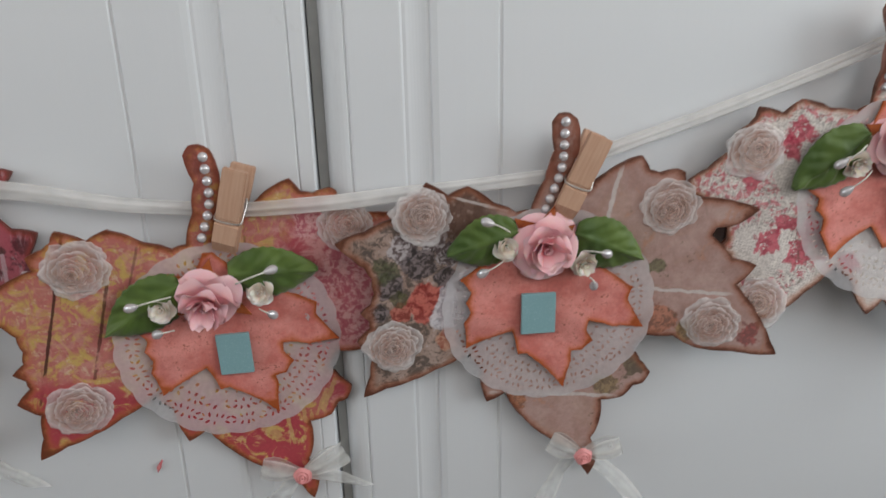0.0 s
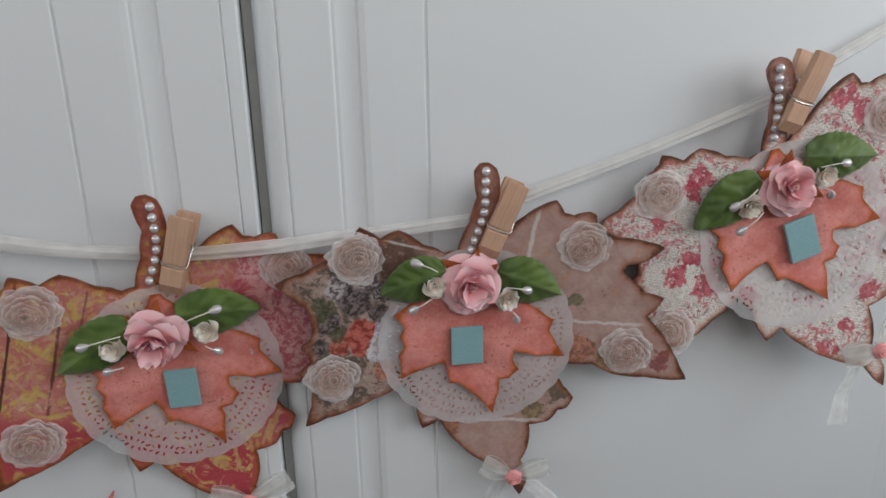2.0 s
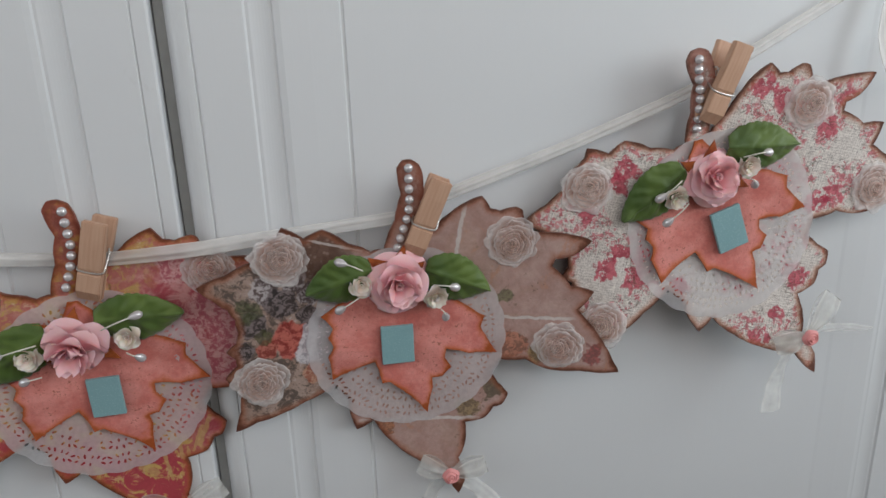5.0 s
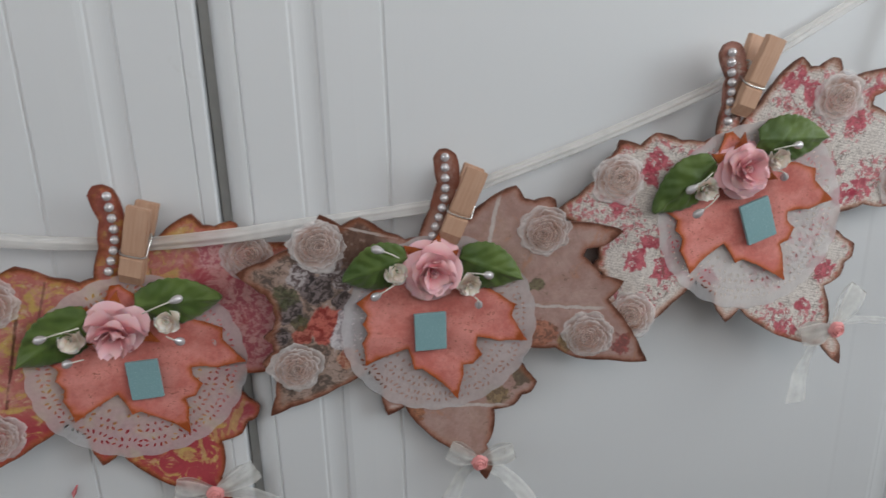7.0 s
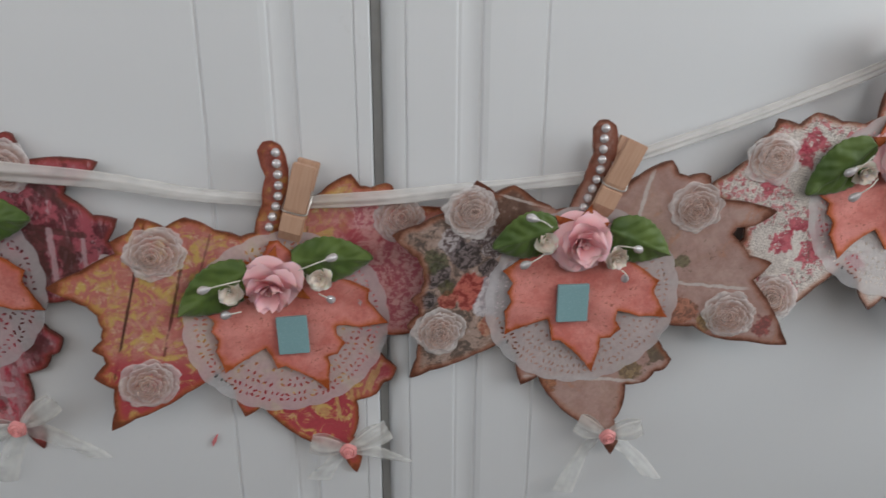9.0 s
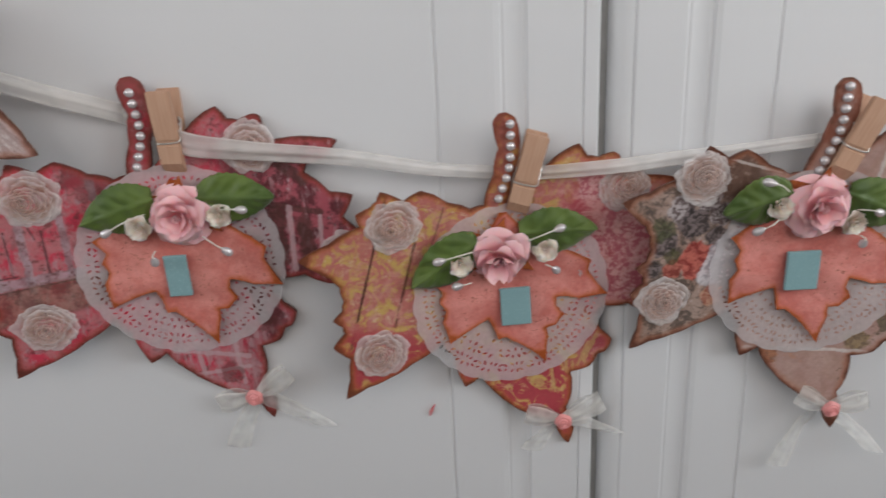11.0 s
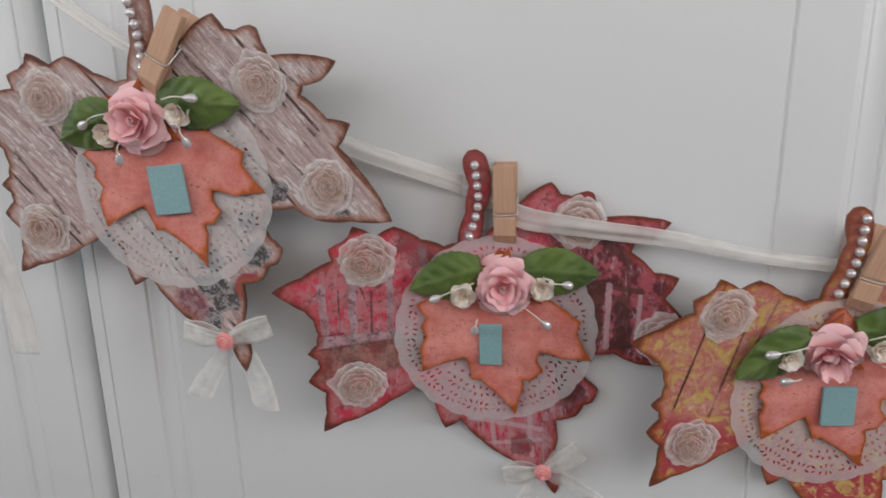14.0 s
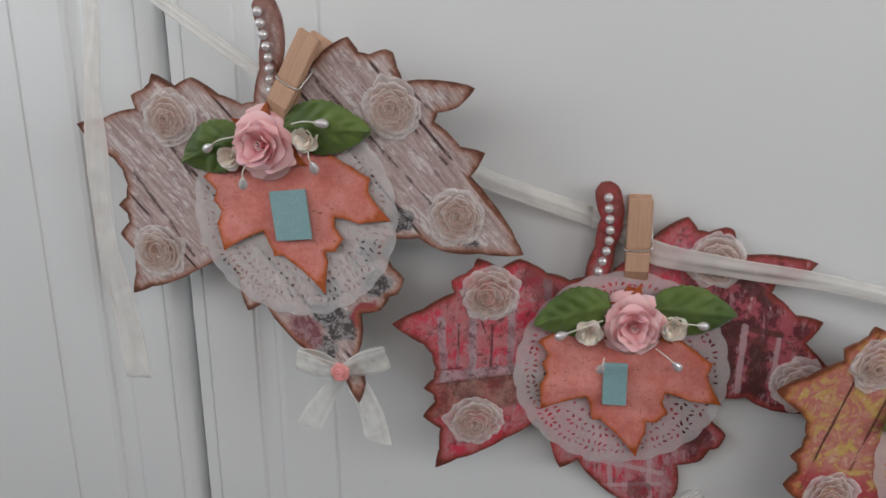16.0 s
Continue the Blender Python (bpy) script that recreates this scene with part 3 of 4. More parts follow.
def strip(points, widths, across, steps=10, lanes=4, cup=0.0, wave=0.0, seed=0):
    """A ribbon along points; across: the direction of its width at the ends; cup: how far its middle stands out towards the room."""
    line = smooth_line(points, steps)
    n = len(line)
    verts, faces = [], []
    for i, p in enumerate(line):
        t = i / (n - 1)
        w = np.interp(t * (len(widths) - 1), range(len(widths)), widths)
        k = t * (len(across) - 1)
        j = min(int(k), len(across) - 2)
        way = Vector(across[j]).lerp(Vector(across[j + 1]), k - j).normalized()
        for q in range(lanes + 1):
            u = q / lanes - 0.5
            ripple = wave * noise.noise((t * 7 + seed, u * 2.5, seed * 1.7))
            verts.append(p + way * (w * u) + Vector((0, -cup * (1 - 4 * u * u) - ripple, 0)))
    for i in range(n - 1):
        for q in range(lanes):
            a = i * (lanes + 1) + q
            faces.append((a, a + 1, a + lanes + 2, a + lanes + 1))
    return verts, faces


def inside(points, polygon):
    """Even-odd test of many points against one outline."""
    x, y = points[:, 0], points[:, 1]
    hit = np.zeros(len(points), bool)
    for (x0, y0), (x1, y1) in zip(polygon, np.roll(polygon, -1, 0)):
        if y0 != y1:
            hit ^= ((y0 > y) != (y1 > y)) & (x < (x1 - x0) * (y - y0) / (y1 - y0) + x0)
    return hit


def from_edge(points, polygon):
    away = np.full(len(points), 9.0)
    for a, b in zip(polygon, np.roll(polygon, -1, 0)):
        d = b - a
        t = np.clip(((points - a) @ d) / max(d @ d, 1e-12), 0, 1)
        away = np.minimum(away, np.linalg.norm(points - a - t[:, None] * d, axis=1))
    return away


def sheet(outline, holes, spacing, seed=1):
    """Triangles that fill an outline in the plane, with holes and inner points for bending."""
    from mathutils.geometry import delaunay_2d_cdt
    rng = np.random.default_rng(seed)
    low, high = outline.min(0), outline.max(0)
    grid = np.stack(np.meshgrid(np.arange(low[0], high[0], spacing), np.arange(low[1], high[1], spacing)), -1).reshape(-1, 2)
    grid = grid + rng.uniform(-0.25, 0.25, grid.shape) * spacing
    keep = inside(grid, outline) & (from_edge(grid, outline) > spacing * 0.45)
    for hole in holes:
        keep &= ~inside(grid, hole)
    coords, edges, start = [*outline, *grid[keep]], [], 0
    edges += [(i, (i + 1) % len(outline)) for i in range(len(outline))]
    for hole in holes:
        start = len(coords)
        coords += list(hole)
        edges += [(start + i, start + (i + 1) % len(hole)) for i in range(len(hole))]
    flat, _, tris, *_ = delaunay_2d_cdt([Vector(c) for c in coords], edges, [], 0, 1e-7)
    flat = np.array([tuple(c) for c in flat])
    tris = np.array([tuple(t) for t in tris])
    middle = flat[tris].mean(1)
    keep = inside(middle, outline)
    for hole in holes:
        keep &= ~inside(middle, hole)
    return flat, tris[keep]


def curved(corners, bulge, pitch, seed):
    """A cut outline in millimetres: gentle arcs from corner to corner, a little uneven."""
    out = []
    pts = [np.array(c, float) for c in corners]
    for i, (a, b) in enumerate(zip(pts, pts[1:] + pts[:1])):
        n = max(2, int(np.linalg.norm(b - a) / pitch))
        side = np.array((a[1] - b[1], b[0] - a[0]))
        for k in range(n):
            t = k / n
            p = a + (b - a) * t + side * bulge * 4 * t * (1 - t) * 0.25
            wob = 0.25 * noise.noise((p[0] * 0.25, p[1] * 0.25, seed))
            out.append((p + wob) / 1000)
    return np.array(out)


# ---- the cupboard wall ----
DOOR = 0.4285
ROOM_H = 2.45


def door_profile(rounded):
    """Across one stile, from the door's edge inwards: distance from the seam and depth; the edge is square or a wide round."""
    if rounded:
        rows = [(0.0022, 0.020), (0.0022, 0.0085)]
        rows += [(0.0022 + 0.0100 * (1 - math.cos(a)), 0.0085 - 0.0082 * math.sin(a)) for a in np.linspace(0.12, math.pi / 2, 9)]
        rows += [(0.0128, 0.0010), (0.0134, 0.0002)]
    else:
        rows = [(0.0030, 0.020), (0.0030, 0.0010), (0.0033, 0.0004), (0.0040, 0.0), (0.0098, 0.0), (0.0104, 0.0008), (0.0110, 0.0)]
    rows += [(0.0144, 0.0), (0.0362, 0.0), (0.0372, 0.0010)]
    rows += [(0.0376 + 0.0105 * t, 0.0006 + 0.0010 * math.sin(math.pi * t) ** 0.9) for t in np.linspace(0.1, 0.9, 7)]
    rows += [(0.0484, 0.0010), (0.0492, 0.0), (0.0520, -0.0006), (0.064, -0.0006), (0.0780, -0.0002), (0.0786, 0.0006), (0.0796, 0.0006), (0.0802, 0.0)]
    return rows


def cupboard_door(name, x0, label, round_west, round_east, no_joint=False):
    """no_joint: the fine joint beside the outer stile is left out."""
    outer = [(d, y) for d, y in door_profile(round_east) if not (no_joint and 0.0785 < d < 0.0800)]
    line = [(x0 + d, y) for d, y in door_profile(round_west)] + [(x0 + DOOR - d, y) for d, y in reversed(outer)]
    z0, z1 = 0.06, 2.28
    verts = [(x, y, z) for z in (z0, z1) for x, y in line]
    n = len(line)
    faces = [(i, i + 1, n + i + 1, n + i) for i in range(n - 1)] + [(n - 1, 0, n, 2 * n - 1), tuple(range(n))[::-1], tuple(range(n, 2 * n))]
    ob = finish(name, verts, faces, WHITE, smooth=False)
    return tagged(ob, label, "door", kind="structure")


for i in range(4):
    cupboard_door("door_%d" % (i + 1), (i - 2) * DOOR, "closed white painted cupboard door with a moulded stile", i in (2, 3), i == 0, i == 2)


def slab(name, x0, x1, y0, y1, z0, z1, material, label, category):
    bm = bmesh.new()
    block(bm, x0, x1, y0, y1, z0, z1)
    return tagged(part(name, bm, material, None, label), category=category, kind="structure")


slab("cupboard_back", -2 * DOOR, 2 * DOOR, 0.0205, 0.05, 0.0, 2.30, SEAM_SHADE, "backing behind the doors, coloured as shade in the seams", "cupboard")
WEST, EAST, SOUTH = -1.45, 1.22, -1.0
# added strips: the shade in each door gap as a grey solid
for i in range(3):
    slab("seam_%d" % (i + 1), (i - 1) * DOOR - 0.0024, (i - 1) * DOOR + 0.0021, 0.0095, 0.0200, 0.06, 2.28, SEAM_SHADE, "grey strip standing in for shade in the door seam", "seam")
# unseen room, added to close the space and hold the lamp openings
slab("wall_north_west", WEST, -2 * DOOR - 0.003, -0.02, 0.12, 0, ROOM_H, PLASTER, "plain pale wall beside the cupboard", "wall")
slab("wall_north_east", 2 * DOOR + 0.003, EAST, -0.02, 0.12, 0, ROOM_H, PLASTER, "plain pale wall beside the cupboard", "wall")
slab("wall_north_top", -2 * DOOR - 0.003, 2 * DOOR + 0.003, -0.02, 0.12, 2.303, ROOM_H, PLASTER, "plain pale wall above the cupboard", "wall")
slab("plinth", -2 * DOOR, 2 * DOOR, -0.004, 0.05, 0.0, 0.055, WHITE, "white painted plinth under the cupboard doors", "plinth")
slab("floor", WEST - 0.12, EAST + 0.12, SOUTH - 0.12, 0.12, -0.1, 0.0, FLOOR, "brown wooden floor", "floor")
slab("ceiling", WEST - 0.12, EAST + 0.12, SOUTH - 0.12, 0.12, ROOM_H, ROOM_H + 0.1, PLASTER, "plain ceiling", "ceiling")
for name, x0, x1, z0, z1 in (("low", WEST, EAST, 0, 1.77), ("top", WEST, EAST, 2.42, ROOM_H), ("west", WEST, -1.17, 1.77, 2.42), ("middle", -0.27, 0.01, 1.77, 2.42), ("east", 0.91, EAST, 1.77, 2.42)):
    slab("wall_south_" + name, x0, x1, SOUTH - 0.12, SOUTH, z0, z1, PLASTER, "unseen plain wall added round the lamp openings", "wall")
for side, x0, x1 in (("west", WEST - 0.12, WEST), ("east", EAST, EAST + 0.12)):
    slab("wall_%s_near" % side, x0, x1, SOUTH - 0.12, -0.96, 0, ROOM_H, PLASTER, "plain wall", "wall")
    slab("wall_%s_far" % side, x0, x1, -0.20, 0.12, 0, ROOM_H, PLASTER, "plain wall", "wall")
    slab("wall_%s_low" % side, x0, x1, -0.96, -0.20, 0, 1.54, PLASTER, "unseen plain wall added below the lamp opening", "wall")
    slab("wall_%s_top" % side, x0, x1, -0.96, -0.20, 2.30, ROOM_H, PLASTER, "unseen plain wall added above the lamp opening", "wall")


# ---- the leaf ornaments ----
STEM = [(-59, -11), (-56, 4), (-55, 17), (-59, 29), (-57, 33), (-53, 34), (-49, 32), (-46, 25), (-45, 15), (-47, 4), (-48, -9)]
RIGHT_LOBES = [(-38, 1), (-30, 11), (-24, 17), (-17, 21), (-12, 15.5), (-7, 15), (0, 18), (3, 17), (5, 11), (8, 6), (33, 8), (39, 7), (32, -2), (24, -5),
               (23, -9), (35, -18), (46, -19), (41, -30), (68, -60), (49, -63), (33, -65), (21, -61), (8, -63)]
FOOT_LOBE = [(4, -71), (10, -77), (16, -82), (14, -89), (10, -91), (7, -98), (-3, -102), (-1, -115), (-3, -124), (3, -136), (1, -146), (-5, -139), (-8, -133),
             (-23, -128), (-40, -117), (-51, -105), (-59, -111), (-66, -93), (-73, -85)]
LEFT_LOBES = [(-87, -95.5), (-98, -102.5), (-109, -107), (-119, -112), (-117.5, -101), (-118, -90), (-122, -87), (-126, -83), (-121, -76), (-122, -72), (-126.5, -68.5), (-122.5, -64), (-122, -58),
              (-124, -51), (-128, -46), (-135, -41.5), (-142, -36), (-130, -29.5), (-116, -21), (-118, -15.5), (-112, -12), (-109, -9), (-107.5, -4.5), (-97, -9), (-89, -4), (-76, -10), (-65, -13)]
CORAL_LOW = [(-81, -45), (-75, -51), (-77, -56), (-74, -61), (-76, -67), (-73, -80), (-53, -69), (-48, -81), (-44, -80), (-23, -97), (-22, -82), (-23, -77),
             (-18, -76), (-14, -70), (-18, -65), (-18, -60), (-6, -62), (8, -60), (-2, -47), (-1, -41), (-10, -36)]
CORAL_TOP = [(-20, -31), (-30, -27), (-39, -17), (-43, -12), (-47, -12), (-50, -18), (-57, -28), (-71, -36)]


class Ornament:
    """One leaf ornament: its base in the world, turn, and how the card leans and curls."""

    def __init__(self, x, z, y, turn, lean, curl, label):
        self.base = new("leaf_ornament")
        self.base.matrix_world = Matrix.Translation((x, y, z)) @ Euler((0, -radians(turn), 0)).to_matrix().to_4x4()
        self.lean, self.curl = lean, curl
        tagged(self.base, label, "leaf ornament", "leaf ornaments on the ribbon")

    def depth(self, a, b):
        return self.lean[0] * a + self.lean[1] * b + self.curl[0] * a * a + self.curl[1] * b * b

    def at(self, a, b, h=0.0):
        """A place h metres in front of the card, in the ornament's own space; a and b in millimetres."""
        a, b = a / 1000, b / 1000
        return Vector((a, self.depth(a, b) - h, b))

    def out(self, a, b):
        return self.base.matrix_world @ self.at(a, b)

    def lay(self, name, outline, holes, spacing, h, thick, material, label="", rim=0.008, crumple=0.0, seed=1):
        flat, tris = sheet(outline, holes, spacing, seed)
        n = len(flat)
        lift = [crumple * noise.noise((p[0] * 55, p[1] * 55, seed)) for p in flat]
        front = [(p[0], self.depth(*p) - h - k, p[1]) for p, k in zip(flat, lift)]
        edge = np.clip(1 - from_edge(flat, outline) / rim, 0, 1)
        faces = [tuple(t) for t in tris]
        # the front looks towards the room
        a, b, c = (flat[tris[0][i]] for i in range(3))
        if (b[0] - a[0]) * (c[1] - a[1]) - (b[1] - a[1]) * (c[0] - a[0]) < 0:
            faces = [f[::-1] for f in faces]
        if thick:
            count = {}
            for f in faces:
                for i in range(3):
                    count[(f[i], f[(i + 1) % 3])] = 1
            border = [e for e in count if (e[1], e[0]) not in count]
            back = [(x, y + thick, z) for x, y, z in front]
            sides = [(j, i, n + i, n + j) for i, j in border]
            faces = faces + [(f[2] + n, f[1] + n, f[0] + n) for f in faces] + sides
            front, edge = front + back, np.concatenate([edge, np.ones(n)])
        return finish(name, front, faces, material, self.base, label, edge, smooth=False)


def petal(reach, width, cup, curl, twist, rows=7, lanes=6, seed=0):
    """One petal that grows from the origin along +x, its face to +z; cupped, with a rolled-back lip."""
    verts, rim = [], []
    for i in range(rows):
        t = i / (rows - 1)
        w = width * (0.30 + 0.70 * math.sin(math.pi * min(0.5, t * 0.62 + 0.06))) * (1 - max(0, t - 0.72) ** 2 * 5.2)
        for k in range(lanes + 1):
            u = 2 * k / lanes - 1
            x = reach * (t - 0.10 * u * u * t)
            z = cup * reach * (t ** 1.5) + cup * reach * 0.45 * u * u * t - curl * reach * max(0, t - 0.65) ** 2 * 6
            z += 0.03 * reach * noise.noise((u * 1.4 + seed, t * 2.1, seed * 3.1))
            verts.append(Vector((x, 0.5 * w * u + twist * reach * t * t, z)))
            rim.append(max(0, (t - 0.35) / 0.65) * 0.8 + 0.2 * abs(u) * t)
    faces = []
    for i in range(rows - 1):
        for k in range(lanes):
            a = i * (lanes + 1) + k
            faces.append((a, a + 1, a + lanes + 2, a + lanes + 1))
    return verts, faces, rim


def facing(m_place, turn):
    """From flower space (face to +z) to card space (face to -y)."""
    return Matrix.Translation(m_place) @ Euler((radians(90), 0, 0)).to_matrix().to_4x4() @ Matrix.Rotation(radians(turn), 4, "Z")


def bud(radius, height, turns, thick, seed):
    """The rolled heart of a rose."""
    verts, faces, rim = [], [], []
    n = int(turns * 18)
    for i in range(n):
        t = i / (n - 1)
        a = t * turns * 2 * math.pi
        r = radius * (0.10 + 0.90 * t)
        h = height * (1.0 - 0.30 * t) + 0.06 * radius * math.sin(a * 2.5 + seed)
        for k, (dr, z) in enumerate(((0.10, 0.0), (0.0, h * 0.7), (0.02, h), (0.16 * thick, h * 0.93))):
            verts.append(Vector(((r + dr * radius) * math.cos(a), (r + dr * radius) * math.sin(a), z)))
            rim.append((0.0, 0.25, 0.9, 0.6)[k])
    for i in range(n - 1):
        for k in range(3):
            a = i * 4 + k
            faces.append((a, a + 4, a + 5, a + 1))
    return verts, faces, rim


def gather(pieces):
    verts, faces, rim = [], [], []
    for v, f, r, m in pieces:
        s = len(verts)
        verts += [m @ p for p in v]
        faces += [tuple(i + s for i in q) for q in f]
        rim += list(r)
    return verts, faces, rim


def rose(o, a, b, size, turn, tip, seed):
    """A paper rose with separate outer petals; tip: degrees that it nods down."""
    rng = random.Random(seed)
    m = facing(o.at(a, b, 0.005), 0) @ Matrix.Rotation(radians(tip), 4, "X") @ Matrix.Rotation(radians(turn), 4, "Z")
    v, f, r = bud(0.13 * size, 0.36 * size, 1.9, 1.4, seed)
    heart = finish("rose", [m @ (p + Vector((0, 0, 0.30 * size))) for p in v], f, PINK, o.base, "pink paper rose", r)
    for ring, (count, reach, width, cup, curl, z) in enumerate(((5, 1.12, 1.36, 0.08, 0.30, 0.03), (5, 0.95, 1.16, 0.30, 0.44, 0.12), (5, 0.74, 0.96, 0.62, 0.55, 0.18), (4, 0.54, 0.82, 1.05, 0.50, 0.23), (3, 0.37, 0.70, 1.65, 0.35, 0.27))):
        for k in range(count):
            pv, pf, pr = petal(size * reach * rng.uniform(0.93, 1.06), size * width, cup * rng.uniform(0.8, 1.2), curl * rng.uniform(0.7, 1.3), rng.uniform(-0.1, 0.1), seed=seed * 10 + k + ring * 7)
            pm = m @ Matrix.Rotation(2 * math.pi * (k + 0.37 * ring) / count + rng.uniform(-0.12, 0.12), 4, "Z") @ Matrix.Translation((0, 0, z * size))
            finish("petal", [pm @ p for p in pv], pf, PINK, heart, rim=pr)


def small_rose(o, a, b, size, turn, seed):
    rng = random.Random(seed)
    m = facing(o.at(a, b, 0.005), turn) @ Matrix.Rotation(radians(rng.uniform(-15, 15)), 4, "X")
    pieces = [(*bud(0.24 * size, 0.55 * size, 1.4, 1.6, seed), m @ Matrix.Translation((0, 0, 0.2 * size)))]
    for count, reach, width, cup, z in ((5, 1.0, 1.05, 0.40, 0.05), (4, 0.74, 0.95, 0.85, 0.15), (3, 0.5, 0.8, 1.3, 0.2)):
        for k in range(count):
            pieces.append((*petal(size * reach, size * width, cup, 0.35, 0.0, 5, 4, seed + k), m @ Matrix.Rotation(2 * math.pi * k / count + count, 4, "Z") @ Matrix.Translation((0, 0, z * size))))
    v, f, r = gather(pieces)
    finish("small_rose", v, f, CREAM, o.base, "small cream paper rose", r)


def fabric_leaf(o, foot, tip, width, seed, crumple=0.5):
    """A satin leaf with a raised midrib, side veins and crumpled cloth."""
    p, q = np.array(foot, float), np.array(tip, float)
    along = q - p
    length = np.linalg.norm(along)
    along /= length
    side = np.array((-along[1], along[0]))
    verts, faces = [], []
    rows, lanes = 40, 22
    for i in range(rows + 1):
        t = i / rows
        w = width * (math.sin(math.pi * min(1, t * 0.93 + 0.07) ** 0.85) ** 0.8) * (1 if t < 1 else 0.0) + 0.3
        for k in range(lanes + 1):
            u = 2 * k / lanes - 1
            jag = 1 + 0.03 * math.sin(t * 60 + seed) * (abs(u) > 0.9)
            c = p + along * length * t + side * 0.5 * w * u * jag
            vein = math.sin((t * 5.2 - abs(u) * 1.5) * 2 * math.pi)
            h = 5.6 + 1.3 * math.exp(-abs(u) * 9) + 0.55 * vein * (abs(u) * (1 - abs(u)) * 3.2) * math.sin(math.pi * t) - 2.2 * u * u + 2.4 * t * (1 - t)
            h += 1.5 * noise.noise((c[0] * 0.13, c[1] * 0.13, seed)) + crumple * (0.9 * abs(noise.noise((c[0] * 0.25, c[1] * 0.25, seed + 4))) + 1.1 * abs(noise.noise((t * 9 - abs(u) * 3, u * 1.3, seed + 9))))
            verts.append(o.at(c[0], c[1], h / 1000))
    for i in range(rows):
        for k in range(lanes):
            a = i * (lanes + 1) + k
            faces.append((a, a + 1, a + lanes + 2, a + lanes + 1))
    ob = finish("fabric_leaf", verts, faces, GREEN, o.base, "dark green satin leaf")
    solid = ob.modifiers.new("thickness", "SOLIDIFY")
    solid.thickness = 0.0004


def ball(radius, rings=8, sides=12, stretch=1.0):
    verts, faces = [], []
    for i in range(rings + 1):
        a = math.pi * i / rings
        for k in range(sides):
            b = 2 * math.pi * k / sides
            verts.append(Vector((radius * math.sin(a) * math.cos(b), radius * math.sin(a) * math.sin(b), radius * stretch * math.cos(a))))
    for i in range(rings):
        for k in range(sides):
            a, b = i * sides + k, i * sides + (k + 1) % sides
            faces.append((a, b, b + sides, a + sides))
    return verts, faces


def stamen(o, foot, head, seed):
    a, c = o.at(*foot, 0.011), o.at(*head, 0.0105)
    mid = (a + c) / 2 + Vector((0, -0.003, 0.0012))
    v, f = tube(smooth_line([a, mid, c], 6), 0.00035)
    stalk = finish("stamen", v, f, THREAD, o.base, "white thread stamen")
    way = (c - mid).normalized()
    m = Matrix.Translation(c) @ way.to_track_quat("Z", "Y").to_matrix().to_4x4()
    v, f = ball(0.0021, 9, 12, 1.0)
    drop = []
    for p in v:
        t = p.z / 0.0021
        k = (1.0 if t > 0 else 1.0 - 0.55 * t * t)
        drop.append(m @ Vector((p.x * k, p.y * k, p.z * (1.25 if t > 0 else 2.1))))
    finish("bead", drop, f, PEARL, stalk, "pearl white drop bead")


PEARL_MESH = {}


def pearls(o, top, foot, bow, count):
    """A row of half pearls up the stem, each a part of its own."""
    if not PEARL_MESH:
        v, f = ball(0.0021, 10, 16)
        first = finish("pearl", v, f, PEARL)
        PEARL_MESH["data"] = first.data
        bpy.data.objects.remove(first)
    for i in range(count):
        t = i / (count - 1)
        a = top[0] + (foot[0] - top[0]) * t + bow * math.sin(math.pi * t)
        b = top[1] + (foot[1] - top[1]) * t
        ob = new("pearl", PEARL_MESH["data"])
        ob.parent = o.base
        ob.location = o.at(a + 0.25 * math.sin(i * 5.1), b, 0.0012)


def rosette(o, a, b, size, seed, material):
    """A flat rose of sheer gauze: short crumpled arcs that overlap, layer on layer, over a thin round base."""
    rng = random.Random(seed)
    pieces = []
    cols = 14

    def arc(r0, r1, start, span, low, lift, k):
        verts, faces, rim = [], [], []
        for i in range(cols + 1):
            t = i / cols
            ang = start + span * t
            puff = math.sin(math.pi * t) ** 0.6
            for q, (f, h) in enumerate(((0.0, 0.0), (0.45, 0.45), (0.80, 0.95), (0.95, 1.0), (1.0, 0.7))):
                r = r0 + (r1 - r0) * f * (0.55 + 0.45 * puff)
                r *= 1 + 0.20 * noise.noise((ang * 2.3, f, seed + k)) + 0.07 * noise.noise((ang * 6, f * 3, seed + k))
                z = low + lift * h * puff + 0.9 * noise.noise((ang * 6, f * 3, seed * 1.3 + k))
                verts.append(o.at(a + r * math.cos(ang), b + r * math.sin(ang), max(0.3, z) / 1000))
                # dark at the arc's base, pale at its crest: fold shade for the colour
                crest = (0.0, 0.1, 0.4, 0.8, 1.0)[q] * (0.5 + 0.5 * puff)
                rim.append(min(1.0, 0.48 * crest + 0.62 * (r / size) ** 2.6))
        for i in range(cols):
            for q in range(4):
                p = i * 5 + q
                faces.append((p, p + 5, p + 6, p + 1))
        pieces.append((verts, faces, rim, Matrix()))

    k = 0
    for level, (outer, count) in enumerate(((1.0, 6), (0.88, 6), (0.74, 5), (0.60, 5), (0.46, 4), (0.33, 3), (0.20, 3))):
        turn0 = rng.uniform(0, 6.28)
        a, b = a + rng.uniform(-0.9, 0.9), b + rng.uniform(-0.9, 0.9)
        for n in range(count):
            k += 1
            arc(size * max(0, outer - 0.38), size * outer * rng.uniform(0.92, 1.06), turn0 + 2 * math.pi * n / count + rng.uniform(-0.2, 0.2),
                2 * math.pi / count * rng.uniform(1.25, 1.7), 0.4 + 0.42 * level, rng.uniform(0.5, 1.1), k)
    v, f, r = gather(pieces)
    return finish("gauze_rosette", v, f, material, o.base, "sheer cream gauze rosette", r)


